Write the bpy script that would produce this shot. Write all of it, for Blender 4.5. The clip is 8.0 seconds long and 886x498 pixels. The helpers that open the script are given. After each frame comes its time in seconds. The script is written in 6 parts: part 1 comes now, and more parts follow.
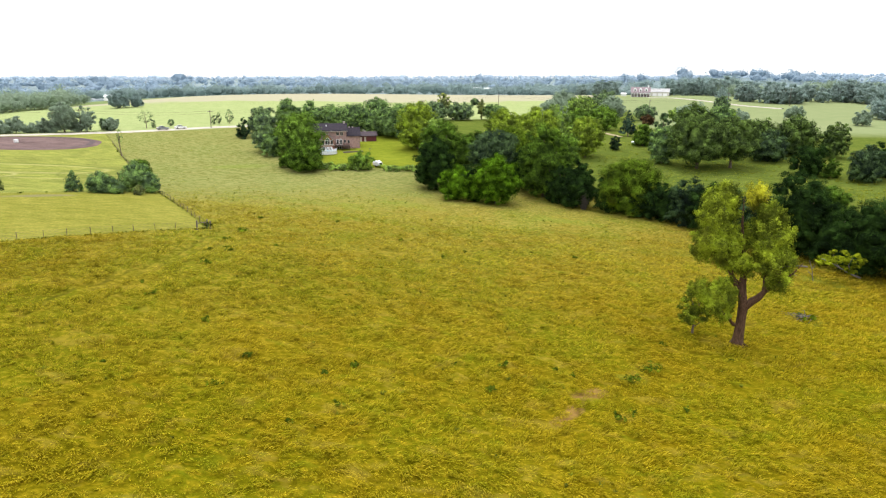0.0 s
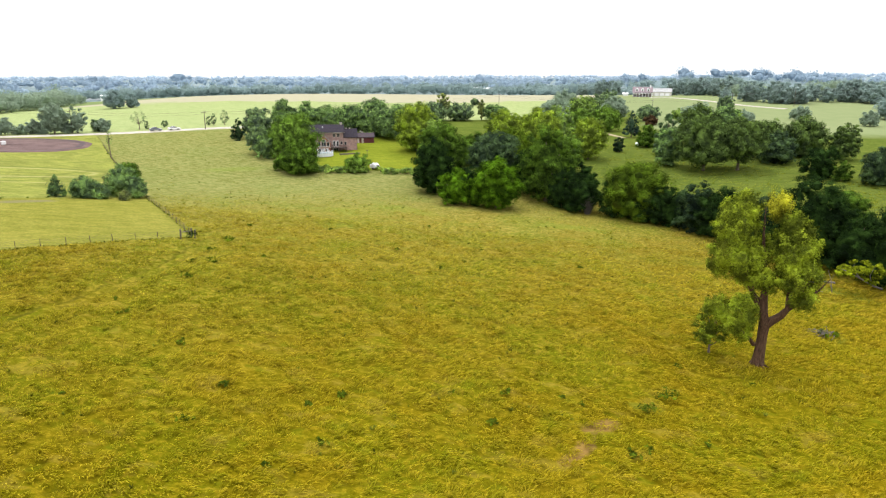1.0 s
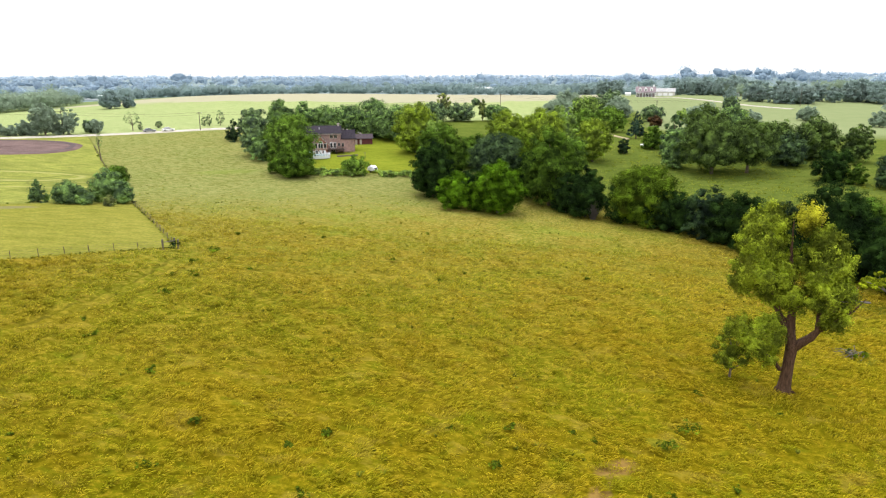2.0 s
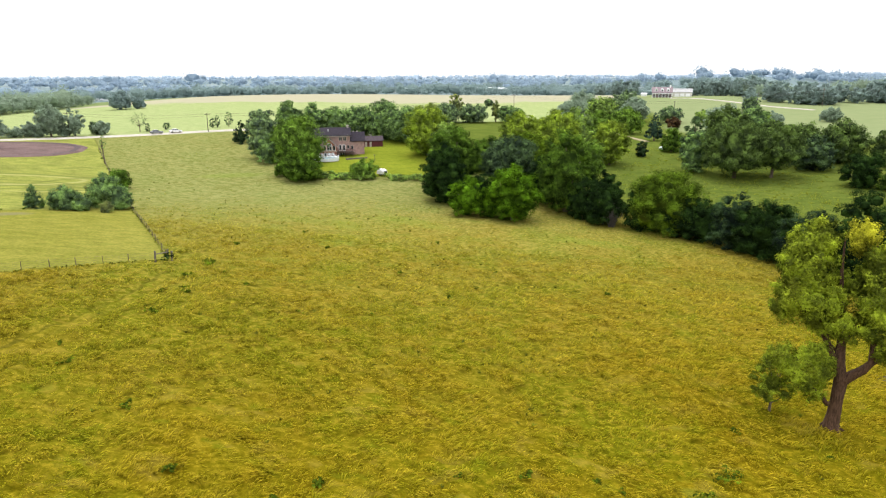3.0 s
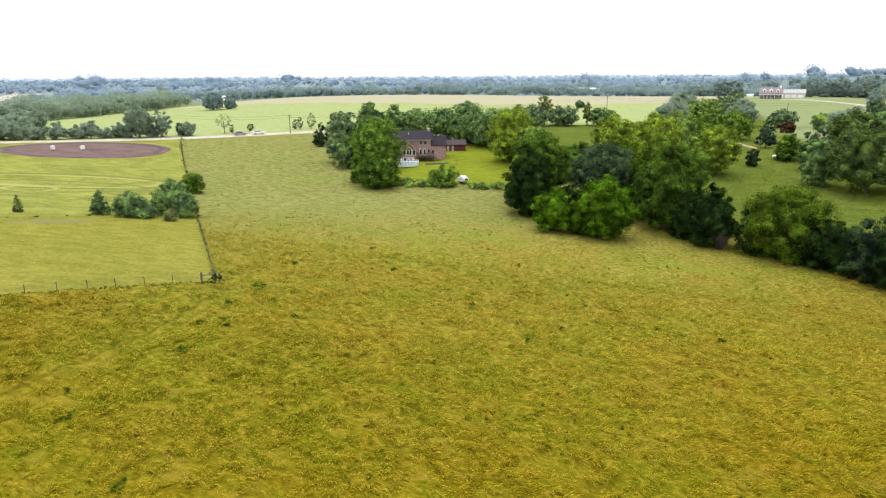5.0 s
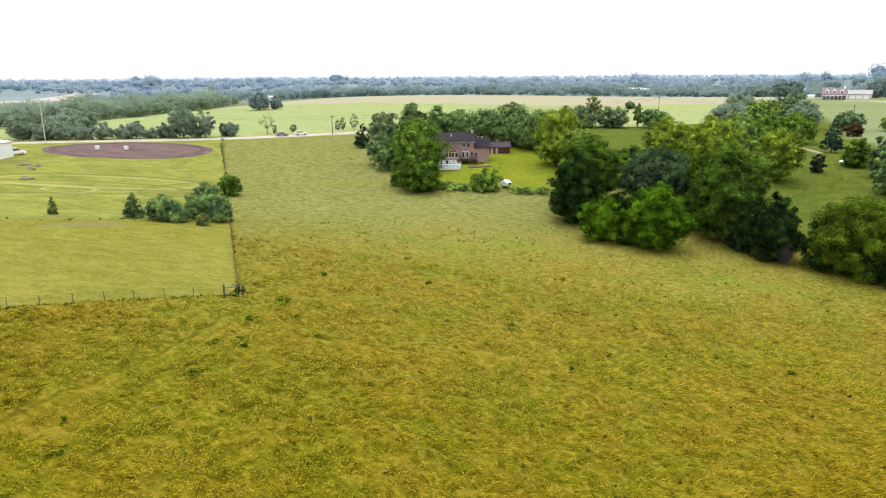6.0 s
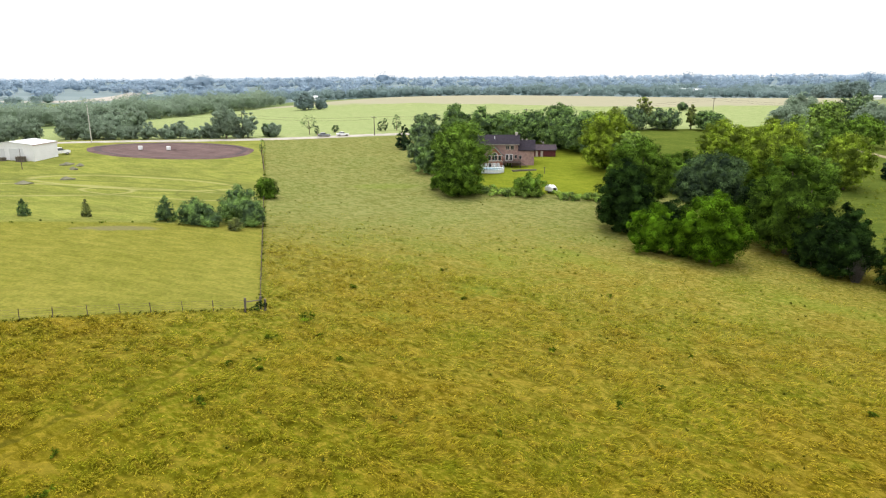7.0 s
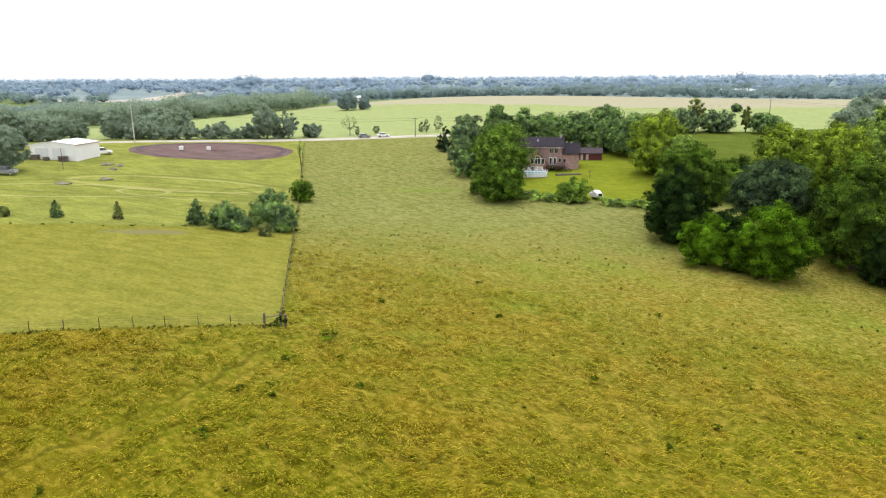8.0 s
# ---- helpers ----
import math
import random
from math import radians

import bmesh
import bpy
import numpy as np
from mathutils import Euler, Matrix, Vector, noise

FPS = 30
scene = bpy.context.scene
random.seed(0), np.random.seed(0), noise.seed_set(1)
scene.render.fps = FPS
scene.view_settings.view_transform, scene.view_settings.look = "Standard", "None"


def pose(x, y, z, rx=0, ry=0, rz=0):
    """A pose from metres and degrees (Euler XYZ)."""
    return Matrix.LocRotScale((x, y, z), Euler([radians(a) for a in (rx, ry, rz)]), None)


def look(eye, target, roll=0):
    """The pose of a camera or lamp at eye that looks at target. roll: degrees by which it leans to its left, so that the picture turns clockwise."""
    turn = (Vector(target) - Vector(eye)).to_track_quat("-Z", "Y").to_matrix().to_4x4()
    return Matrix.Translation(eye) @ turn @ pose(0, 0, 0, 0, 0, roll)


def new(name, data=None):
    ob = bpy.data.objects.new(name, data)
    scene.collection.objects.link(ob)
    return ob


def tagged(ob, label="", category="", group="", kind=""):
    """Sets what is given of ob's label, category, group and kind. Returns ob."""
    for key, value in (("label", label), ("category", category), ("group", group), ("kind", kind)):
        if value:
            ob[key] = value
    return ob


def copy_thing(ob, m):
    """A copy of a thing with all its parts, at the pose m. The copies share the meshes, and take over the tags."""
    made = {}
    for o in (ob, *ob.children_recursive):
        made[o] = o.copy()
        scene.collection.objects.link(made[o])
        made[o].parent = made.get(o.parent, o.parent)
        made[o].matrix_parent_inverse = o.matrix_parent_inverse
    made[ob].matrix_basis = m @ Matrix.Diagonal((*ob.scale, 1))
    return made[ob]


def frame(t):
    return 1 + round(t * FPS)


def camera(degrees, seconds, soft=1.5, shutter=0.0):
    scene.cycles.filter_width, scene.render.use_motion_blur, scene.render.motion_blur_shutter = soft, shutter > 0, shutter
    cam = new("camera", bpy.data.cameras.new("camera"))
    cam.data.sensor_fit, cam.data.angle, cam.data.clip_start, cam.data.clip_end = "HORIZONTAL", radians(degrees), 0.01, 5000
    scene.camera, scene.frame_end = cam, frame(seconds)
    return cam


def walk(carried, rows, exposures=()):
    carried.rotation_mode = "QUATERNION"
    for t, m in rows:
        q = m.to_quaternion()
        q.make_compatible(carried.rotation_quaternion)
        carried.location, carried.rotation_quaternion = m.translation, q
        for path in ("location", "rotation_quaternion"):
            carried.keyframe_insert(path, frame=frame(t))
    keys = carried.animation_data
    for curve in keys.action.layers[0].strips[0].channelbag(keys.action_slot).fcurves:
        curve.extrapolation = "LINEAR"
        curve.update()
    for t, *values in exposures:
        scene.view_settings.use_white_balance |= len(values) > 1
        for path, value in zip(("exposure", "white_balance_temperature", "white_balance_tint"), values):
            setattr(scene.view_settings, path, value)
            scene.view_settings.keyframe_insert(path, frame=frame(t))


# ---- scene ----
cam = camera(67.3, 8.0, soft=1.2)
METRES, EYE, TILT, LEAN, TURN = 51.57, 28.0, -0.27, 5.75, 0.0
ROWS = [
    (0.0, 0.0, 0.0, 0.0, 1.46, -14.27, -5.75),
    (0.5, 0.0018, 0.0579, 0.0013, 1.47, -14.27, -5.74),
    (1.0, 0.0036, 0.1183, 0.0024, 1.47, -14.29, -5.71),
    (2.5, 0.0076, 0.3058, 0.0066, 1.76, -14.36, -5.67),
    (3.0, 0.0082, 0.3709, 0.0085, 2.65, -14.43, -5.66),
    (3.5, 0.0083, 0.4368, 0.0101, 4.29, -14.58, -5.63),
    (4.0, 0.0082, 0.5025, 0.0113, 6.22, -14.77, -5.57),
    (4.5, 0.007, 0.5685, 0.0122, 8.18, -14.96, -5.53),
    (6.0, -0.0041, 0.7619, 0.0147, 14.08, -15.52, -5.41),
    (6.5, -0.0107, 0.8239, 0.0153, 16.04, -15.71, -5.37),
    (7.0, -0.0178, 0.884, 0.0155, 18.01, -15.89, -5.32),
    (7.5, -0.0261, 0.9415, 0.016, 19.95, -16.07, -5.29),
    (8.0, -0.0354, 0.9973, 0.0162, 21.83, -16.24, -5.24),
]
walk(cam, [(t, pose(0, 0, EYE, TILT, LEAN, TURN) @ pose(METRES * x, METRES * y, METRES * z, 90 + pitch, roll, yaw)) for t, x, y, z, yaw, pitch, roll in ROWS], [(0.0, 0.5), (3.5, 0.42), (8.0, 0.24)])

# ---- world, sun, exposure ----
SUN_ELEVATION, SUN_TURN = 70.0, 335.0      # degrees; the turn is clockwise from north (+y)
world = bpy.data.worlds.new("overcast_sky")
scene.world = world
world.use_nodes = True
wt = world.node_tree
sky = wt.nodes.new("ShaderNodeTexSky")
sky.sky_type = "NISHITA"
sky.sun_disc = False
sky.sun_elevation, sky.sun_rotation = radians(SUN_ELEVATION), radians(SUN_TURN)
sky.air_density, sky.dust_density, sky.ozone_density = 1.0, 1.0, 1.0
# an even cloud layer over the blue, three times as bright overhead as at the horizon
over_head = wt.nodes.new("ShaderNodeSeparateXYZ")
wt.links.new(wt.nodes.new("ShaderNodeTexCoord").outputs["Generated"], over_head.inputs[0])
rise = wt.nodes.new("ShaderNodeMapRange")
wt.links.new(over_head.outputs[2], rise.inputs[0])
for socket, value in zip(rise.inputs[1:5], (0.0, 1.0, 6.4, 17.0)):
    socket.default_value = value
cloud = wt.nodes.new("ShaderNodeMix")
cloud.data_type = "RGBA"
cloud.inputs[0].default_value = 0.93
wt.links.new(rise.outputs[0], cloud.inputs[7])
wt.links.new(sky.outputs[0], cloud.inputs[6])
wt.links.new(cloud.outputs[2], wt.nodes["Background"].inputs["Color"])
wt.nodes["Background"].inputs["Strength"].default_value = 0.14
sun = new("sun", bpy.data.lights.new("sun", "SUN"))
sun.data.energy, sun.data.angle, sun.data.color = 1.5, radians(20), (1.0, 0.96, 0.88)
az, el = radians(SUN_TURN), radians(SUN_ELEVATION)
sun_way = Vector((math.sin(az) * math.cos(el), math.cos(az) * math.cos(el), math.sin(el)))
sun.matrix_world = look(sun_way * 300, (0, 0, 0))

# ---- the lie of the land ----
NEAR = [-0.92, -1.42, -1.99, -5.28, -5.09, 0.08, 0.99, 4.74, -0.82, -3.26, 3.29, -2.65, -4.03, -5.69, -2.06,
        2.41, -1.94, 0.64, 0.9, 0.64, -0.39, 1.86, 1.38, -1.09, 1.05]
FAR = [-2.3, -6.6, -0.42, -4.37, -5.01, -3.67, -3.78, -6.01, 7.48, 1.63, 8.88, 4.51, -2.55, -1.34, 2.87, -1.74, -1.13, -3.43,
       -2.36, -2.91, -2.86, 0.43, -3.71, -2.5, -4.54, -2.01, 0.6, 2.1, -2.22, 22.99]
SWELLS = [(-170 + 65 * (i % 5), 40 + 65 * (i // 5), 55.0, a) for i, a in enumerate(NEAR)]
SWELLS += [(-660 + 220 * (i % 6), 330 + 200 * (i // 6), 170.0, a) for i, a in enumerate(FAR)]


def height(x, y):
    """Height of the land: broad swells, and hills that rise towards the horizon."""
    x, y = np.asarray(x, float), np.asarray(y, float)
    z = np.full(np.broadcast(x, y).shape, 8.75)
    for cx, cy, s, a in SWELLS:
        z = z + a * np.exp(-((x - cx) ** 2 + (y - cy) ** 2) / (2 * s * s))
    d = np.hypot(x, y)
    k = np.clip((d - 1200) / 2200, 0, 1)
    k = k * k * (3 - 2 * k)
    return z + k * (16 + 9 * np.clip(x / np.maximum(d, 1), -0.6, 0.7) + 4 * np.sin(x / 420 + 1) * np.sin(y / 510))


def hz(x, y):
    return float(height(x, y))


def vnoise(x, y, seed=0):
    """Smooth value noise from 0 to 1, one cell a unit."""
    xi, yi = np.floor(x).astype(np.int64), np.floor(y).astype(np.int64)
    fx, fy = x - xi, y - yi
    fx, fy = fx * fx * (3 - 2 * fx), fy * fy * (3 - 2 * fy)

    def h(a, b):
        n = (a * 374761393 + b * 668265263 + seed * 1442695041) & 0x7FFFFFFF
        n = ((n ^ (n >> 13)) * 1274126177) & 0x7FFFFFFF
        return ((n ^ (n >> 16)) & 0xFFFF) / 65535.0
    return (h(xi, yi) * (1 - fx) + h(xi + 1, yi) * fx) * (1 - fy) + (h(xi, yi + 1) * (1 - fx) + h(xi + 1, yi + 1) * fx) * fy


# ---- material helpers ----
def nd(tree, kind, **props):
    n = tree.nodes.new(kind)
    for k, v in props.items():
        if k == "operation":
            n.operation = v
        elif k == "data_type":
            n.data_type = v
        elif k == "blend_type":
            n.blend_type = v
        elif k == "clamp":
            n.use_clamp = v
    return n


def put(tree, socket, v):
    if isinstance(v, bpy.types.NodeSocket):
        tree.links.new(v, socket)
    elif isinstance(v, tuple) and len(v) == 3 and socket.type == "RGBA":
        socket.default_value = (*v, 1)
    else:
        socket.default_value = v


def mth(tree, op, a, b=0.0, c=0.0):
    n = nd(tree, "ShaderNodeMath", operation=op)
    for i, v in enumerate((a, b, c)):
        put(tree, n.inputs[i], v)
    return n.outputs[0]


def mix(tree, fac, a, b, blend="MIX"):
    n = nd(tree, "ShaderNodeMix", data_type="RGBA", blend_type=blend)
    put(tree, n.inputs[0], fac)
    put(tree, n.inputs[6], a)
    put(tree, n.inputs[7], b)
    return n.outputs[2]


def noi(tree, vec, scale, detail=3.0, rough=0.55):
    n = nd(tree, "ShaderNodeTexNoise")
    put(tree, n.inputs["Vector"], vec)
    n.inputs["Scale"].default_value, n.inputs["Detail"].default_value, n.inputs["Roughness"].default_value = scale, detail, rough
    return n.outputs[0]


def step(tree, v, lo, hi, a=0.0, b=1.0):
    n = nd(tree, "ShaderNodeMapRange")
    n.interpolation_type = "SMOOTHSTEP"
    for i, q in enumerate((v, lo, hi, a, b)):
        put(tree, n.inputs[i], q)
    return n.outputs[0]


def where(tree):
    return nd(tree, "ShaderNodeTexCoord").outputs["Object"]


def stretch(tree, vec, sx, sy, sz, turn=0.0):
    n = nd(tree, "ShaderNodeMapping")
    put(tree, n.inputs["Vector"], vec)
    n.inputs["Scale"].default_value, n.inputs["Rotation"].default_value = (sx, sy, sz), (0, 0, radians(turn))
    return n.outputs[0]


def material(name, rough=0.8, metal=0.0, spec=0.3):
    m = bpy.data.materials.new(name)
    m.use_nodes = True
    b = m.node_tree.nodes["Principled BSDF"]
    b.inputs["Roughness"].default_value, b.inputs["Metallic"].default_value, b.inputs["Specular IOR Level"].default_value = rough, metal, spec
    return m, m.node_tree, b


def bump(tree, b, h, strength=0.5, dist=0.1):
    n = nd(tree, "ShaderNodeBump")
    n.inputs["Strength"].default_value, n.inputs["Distance"].default_value = strength, dist
    put(tree, n.inputs["Height"], h)
    tree.links.new(n.outputs[0], b.inputs["Normal"])


def plain(name, rgb, rough=0.7, metal=0.0, vary=0.25, scale=3.0, spec=0.3, relief=0.0):
    """A painted or natural surface of one colour with stains and grain."""
    m, t, b = material(name, rough, metal, spec)
    p = where(t)
    dark = tuple(c * (1 - vary) for c in rgb)
    light = tuple(min(c * (1 + vary), 1) for c in rgb)
    f = mth(t, "ADD", mth(t, "MULTIPLY", noi(t, p, scale * 0.25), 0.6), mth(t, "MULTIPLY", noi(t, p, scale * 4), 0.4))
    put(t, b.inputs["Base Color"], mix(t, step(t, f, 0.3, 0.7), dark, light))
    if relief:
        bump(t, b, noi(t, p, scale * 6), relief, 0.02)
    return m


def pasture(t, p):
    """Colour of the grazed field: olive grass with green, straw and rust patches."""
    q = stretch(t, p, 0.85, 1.25, 0.3, 20)
    broad, patch = noi(t, p, 0.035, 3), noi(t, p, 0.22, 4, 0.6)
    clump, tuft, blade = noi(t, q, 1.7, 3, 0.6), noi(t, q, 0.75, 3, 0.6), noi(t, q, 7.0, 3, 0.7)
    c = mix(t, step(t, patch, 0.35, 0.65), (0.218, 0.19, 0.036), (0.196, 0.202, 0.042))
    c = mix(t, step(t, broad, 0.45, 0.62, 0.0, 0.45), c, (0.215, 0.23, 0.055))
    c = mix(t, mth(t, "MULTIPLY", step(t, broad, 0.48, 0.34), step(t, patch, 0.5, 0.66, 0.0, 0.35)), c, (0.235, 0.155, 0.03))
    c = mix(t, step(t, noi(t, p, 0.075, 5, 0.62), 0.46, 0.60, 0.0, 0.65), c, (0.155, 0.2, 0.03))
    c = mix(t, step(t, noi(t, p, 0.11, 4, 0.6), 0.55, 0.68, 0.0, 0.38), c, (0.245, 0.19, 0.042))
    c = mix(t, step(t, tuft, 0.54, 0.66, 0.0, 0.4), c, (0.36, 0.32, 0.095))
    c = mix(t, step(t, tuft, 0.46, 0.34, 0.0, 0.25), c, (0.15, 0.155, 0.015))
    # straw and dark clumps; their contrast also stands in for tussock shading
    c = mix(t, step(t, clump, 0.50, 0.64, 0.0, 0.6), c, (0.40, 0.355, 0.105))
    c = mix(t, step(t, clump, 0.47, 0.35, 0.0, 0.62), c, (0.10, 0.095, 0.008))
    return mix(t, step(t, blade, 0.32, 0.68), mix(t, 1.0, c, (0.74, 0.74, 0.7), "MULTIPLY"), mix(t, 1.0, c, (1.24, 1.23, 1.25), "MULTIPLY"))


def bleached(t, p, c):
    """Dry straw-pink and fresh green patches a few metres wide over the grazed field."""
    q = stretch(t, p, 0.8, 1.3, 0.3, 15)
    c = mix(t, step(t, noi(t, q, 0.34, 4, 0.65), 0.54, 0.68, 0.0, 0.5), c, (0.27, 0.205, 0.03))
    return mix(t, step(t, noi(t, q, 0.42, 4, 0.6), 0.44, 0.32, 0.0, 0.35), c, (0.125, 0.155, 0.008))


def half(t, xyz, px, py, nx, ny, soft=0.5, wob=None, amp=0.0):
    """1 on the side of the line through (px, py) to which (nx, ny) points."""
    s = math.hypot(nx, ny)
    nx, ny = nx / s, ny / s
    d = mth(t, "ADD", mth(t, "MULTIPLY", xyz[0], nx), mth(t, "MULTIPLY_ADD", xyz[1], ny, -px * nx - py * ny))
    if wob is not None:
        d = mth(t, "MULTIPLY_ADD", wob, amp, mth(t, "SUBTRACT", d, amp / 2))
    return step(t, d, -soft, soft)


def spot(t, xyz, cx, cy, rx, ry, turn, wob, amp=0.5, soft=0.35):
    """1 inside an uneven ellipse."""
    c, s = math.cos(radians(turn)), math.sin(radians(turn))
    dx, dy = mth(t, "SUBTRACT", xyz[0], cx), mth(t, "SUBTRACT", xyz[1], cy)
    u = mth(t, "MULTIPLY_ADD", dx, c / rx, mth(t, "MULTIPLY", dy, s / rx))
    v = mth(t, "MULTIPLY_ADD", dx, -s / ry, mth(t, "MULTIPLY", dy, c / ry))
    d = mth(t, "SQRT", mth(t, "ADD", mth(t, "MULTIPLY", u, u), mth(t, "MULTIPLY", v, v)))
    return step(t, mth(t, "MULTIPLY_ADD", wob, amp, d), 1 + amp / 2 + soft, 1 + amp / 2 - soft)


# fence lines: a corner, one run away to the road, one run to the side
CORNER, AWAY, ASIDE = Vector((-41.2, 105.0)), Vector((-0.536, 0.844)), Vector((-0.81, -0.59)).normalized()


def ground_material():
    m, t, b = material("grassland", 0.95, 0, 0.0)
    p = where(t)
    sep = nd(t, "ShaderNodeSeparateXYZ")
    put(t, sep.inputs[0], p)
    xyz = sep.outputs
    wob, wide, fine = noi(t, p, 0.12, 4), noi(t, p, 0.02, 3), noi(t, p, 2.2, 4, 0.65)
    grass = mix(t, step(t, fine, 0.3, 0.7), (0.8, 0.8, 0.78), (1.16, 1.16, 1.12))
    grass = mix(t, 1.0, grass, mix(t, step(t, noi(t, stretch(t, p, 0.6, 1.6, 1, -30), 0.45, 4, 0.65), 0.35, 0.65), (0.84, 0.87, 0.8), (1.12, 1.08, 1.1)), "MULTIPLY")
    c = pasture(t, p)
    # ochre near, paler farther off: haze and vignetting put into the colour
    c = mix(t, half(t, xyz, -45, 150, -0.6, 0.8, 35, wide, 30), c, mix(t, 0.68, c, mix(t, step(t, noi(t, stretch(t, p, 0.8, 1.2, 1, 30), 0.7, 6, 0.78), 0.42, 0.58), (0.12, 0.147, 0.042), (0.25, 0.262, 0.105))))
    c = mix(t, half(t, xyz, 0, 124, -0.35, 1, 80, wide, 30), mix(t, 1.0, c, (0.735, 0.595, 0.105), "MULTIPLY"), c)
    c = mix(t, half(t, xyz, 0, 80, 0.0, -1, 22, wide, 20), c, mix(t, 0.12, c, (0.125, 0.145, 0.006)))
    c = mix(t, half(t, xyz, 0, 135, 0, 1, 40), mix(t, 1.0, bleached(t, p, c), (0.975, 0.985, 0.9), "MULTIPLY"), c)
    # worn earth and lush spots in the pasture
    for cx, cy, rx, ry, turn in ((12.6, 59.0, 2.0, 1.0, 40), (9.8, 54.2, 2.6, 0.7, 55)):
        c = mix(t, mth(t, "MULTIPLY", spot(t, xyz, cx, cy, rx, ry, turn, noi(t, p, 1.1, 4), 1.2), 0.55), c, (0.30, 0.17, 0.07))
    for cx, cy, rx, ry, turn in ((-28.2, 110.4, 3.2, 1.4, 20), (-22.6, 127.1, 4, 2, 60), (-69, 206, 9, 3, 30), (17.6, 63.4, 1.6, 1.0, 0), (-25, 148, 7, 3, 110), (60.5, 106.5, 4.5, 2.0, -50), (48.6, 87.0, 1.8, 1.0, 20), (-12, 158, 9, 4, 150), (24, 150, 8, 3, 160)):
        c = mix(t, mth(t, "MULTIPLY", spot(t, xyz, cx, cy, rx, ry, turn, noi(t, p, 0.7, 4), 1.4), 0.28), c, (0.17, 0.235, 0.03))
    # old wheel track across the pasture
    bend = mth(t, "SUBTRACT", xyz[1], 94.6)
    bend = mth(t, "SUBTRACT", xyz[0], mth(t, "MULTIPLY_ADD", mth(t, "MULTIPLY", bend, bend), -0.00934, -38.87))
    reach = mth(t, "MULTIPLY", half(t, xyz, 0, 66, 0, 1, 4), half(t, xyz, 0, 99, 0, -1, 4))
    for off in (0.0, 1.5):
        e = step(t, mth(t, "ABSOLUTE", mth(t, "SUBTRACT", bend, off)), 0.4, 0.12)
        c = mix(t, mth(t, "MULTIPLY", mth(t, "MULTIPLY", e, reach), step(t, noi(t, p, 0.5, 2), 0.35, 0.6, 0.25, 0.6 - off * 0.25)), c, (0.07, 0.066, 0.009))
    # pasture beyond the creek
    lush = mix(t, mth(t, "ADD", mth(t, "MULTIPLY", wob, 0.5), mth(t, "MULTIPLY", noi(t, p, 0.7, 4, 0.7), 0.5)), (0.03, 0.075, 0.01), (0.185, 0.21, 0.045))
    c = mix(t, half(t, xyz, 56, 157, 0.75, 0.66, 3, wob, 8), c, mix(t, 1.0, lush, grass, "MULTIPLY"))
    # mown field inside the fence, with the passes of the mower
    run = mth(t, "MULTIPLY_ADD", xyz[0], 0.844, mth(t, "MULTIPLY", xyz[1], 0.536))
    stripe = step(t, mth(t, "SINE", mth(t, "MULTIPLY_ADD", wide, 3.0, mth(t, "MULTIPLY", run, 1.6))), -0.8, 0.8)
    mown = mix(t, mth(t, "MULTIPLY_ADD", stripe, 0.07, mth(t, "MULTIPLY", wob, 0.8)), (0.175, 0.182, 0.03), (0.265, 0.255, 0.06))
    inside = mth(t, "MULTIPLY", half(t, xyz, CORNER.x, CORNER.y, -0.844, -0.536, 0.25, fine, 0.5), half(t, xyz, CORNER.x, CORNER.y, -0.59, 0.81, 0.25, fine, 0.5))
    c = mix(t, inside, c, mix(t, 1.0, mown, grass, "MULTIPLY"))
    for px, py, nx, ny in ((CORNER.x, CORNER.y, -0.844, -0.536), (CORNER.x, CORNER.y, -0.59, 0.81)):
        edge = mth(t, "SUBTRACT", half(t, xyz, px - nx * 0.5, py - ny * 0.5, nx, ny, 0.25, fine, 0.5), half(t, xyz, px + nx * 0.25, py + ny * 0.25, nx, ny, 0.25, fine, 0.5))
        near = half(t, xyz, CORNER.x + nx * 0.5 + 0.3, CORNER.y, -1, 0.0, 0.3) if ny > 0 else half(t, xyz, CORNER.x, CORNER.y, -0.59, 0.81, 0.3)
        c = mix(t, mth(t, "MULTIPLY", mth(t, "MULTIPLY", edge, near), 0.4), c, (0.09, 0.10, 0.015))
    upper = mth(t, "MULTIPLY", inside, half(t, xyz, -78, 142, -0.55, 0.83, 1.0, wob, 2))
    ring = mth(t, "SINE", mth(t, "MULTIPLY_ADD", wide, 20.0, mth(t, "MULTIPLY_ADD", xyz[0], 0.5, mth(t, "MULTIPLY", xyz[1], 0.9))))
    c = mix(t, upper, c, mix(t, 1.0, mix(t, step(t, ring, 0.2, 1.0, 0.0, 0.05), mix(t, step(t, wob, 0.35, 0.65), (0.195, 0.215, 0.055), (0.26, 0.285, 0.07)), (0.27, 0.285, 0.11)), grass, "MULTIPLY"))
    # turning tracks of the mower, a brown patch by the bushes
    for cx, cy, rx, ry, turn in ((-118, 172, 26, 11, 30), (-118, 172, 23, 8.6, 30), (-96, 178, 14, 9, 70), (-128, 150, 22, 8, 40), (-104, 166, 19, 6, 25), (-122, 160, 30, 9, 34)):
        e = mth(t, "SUBTRACT", spot(t, xyz, cx, cy, rx, ry, turn, wob, 0.25, 0.03), spot(t, xyz, cx, cy, rx * 0.94, ry * 0.86, turn, wob, 0.25, 0.03))
        c = mix(t, mth(t, "MULTIPLY", mth(t, "MULTIPLY", e, upper), step(t, wob, 0.3, 0.6, 0.4, 0.9)), c, (0.34, 0.335, 0.13) if ry < 9 else (0.15, 0.17, 0.045))
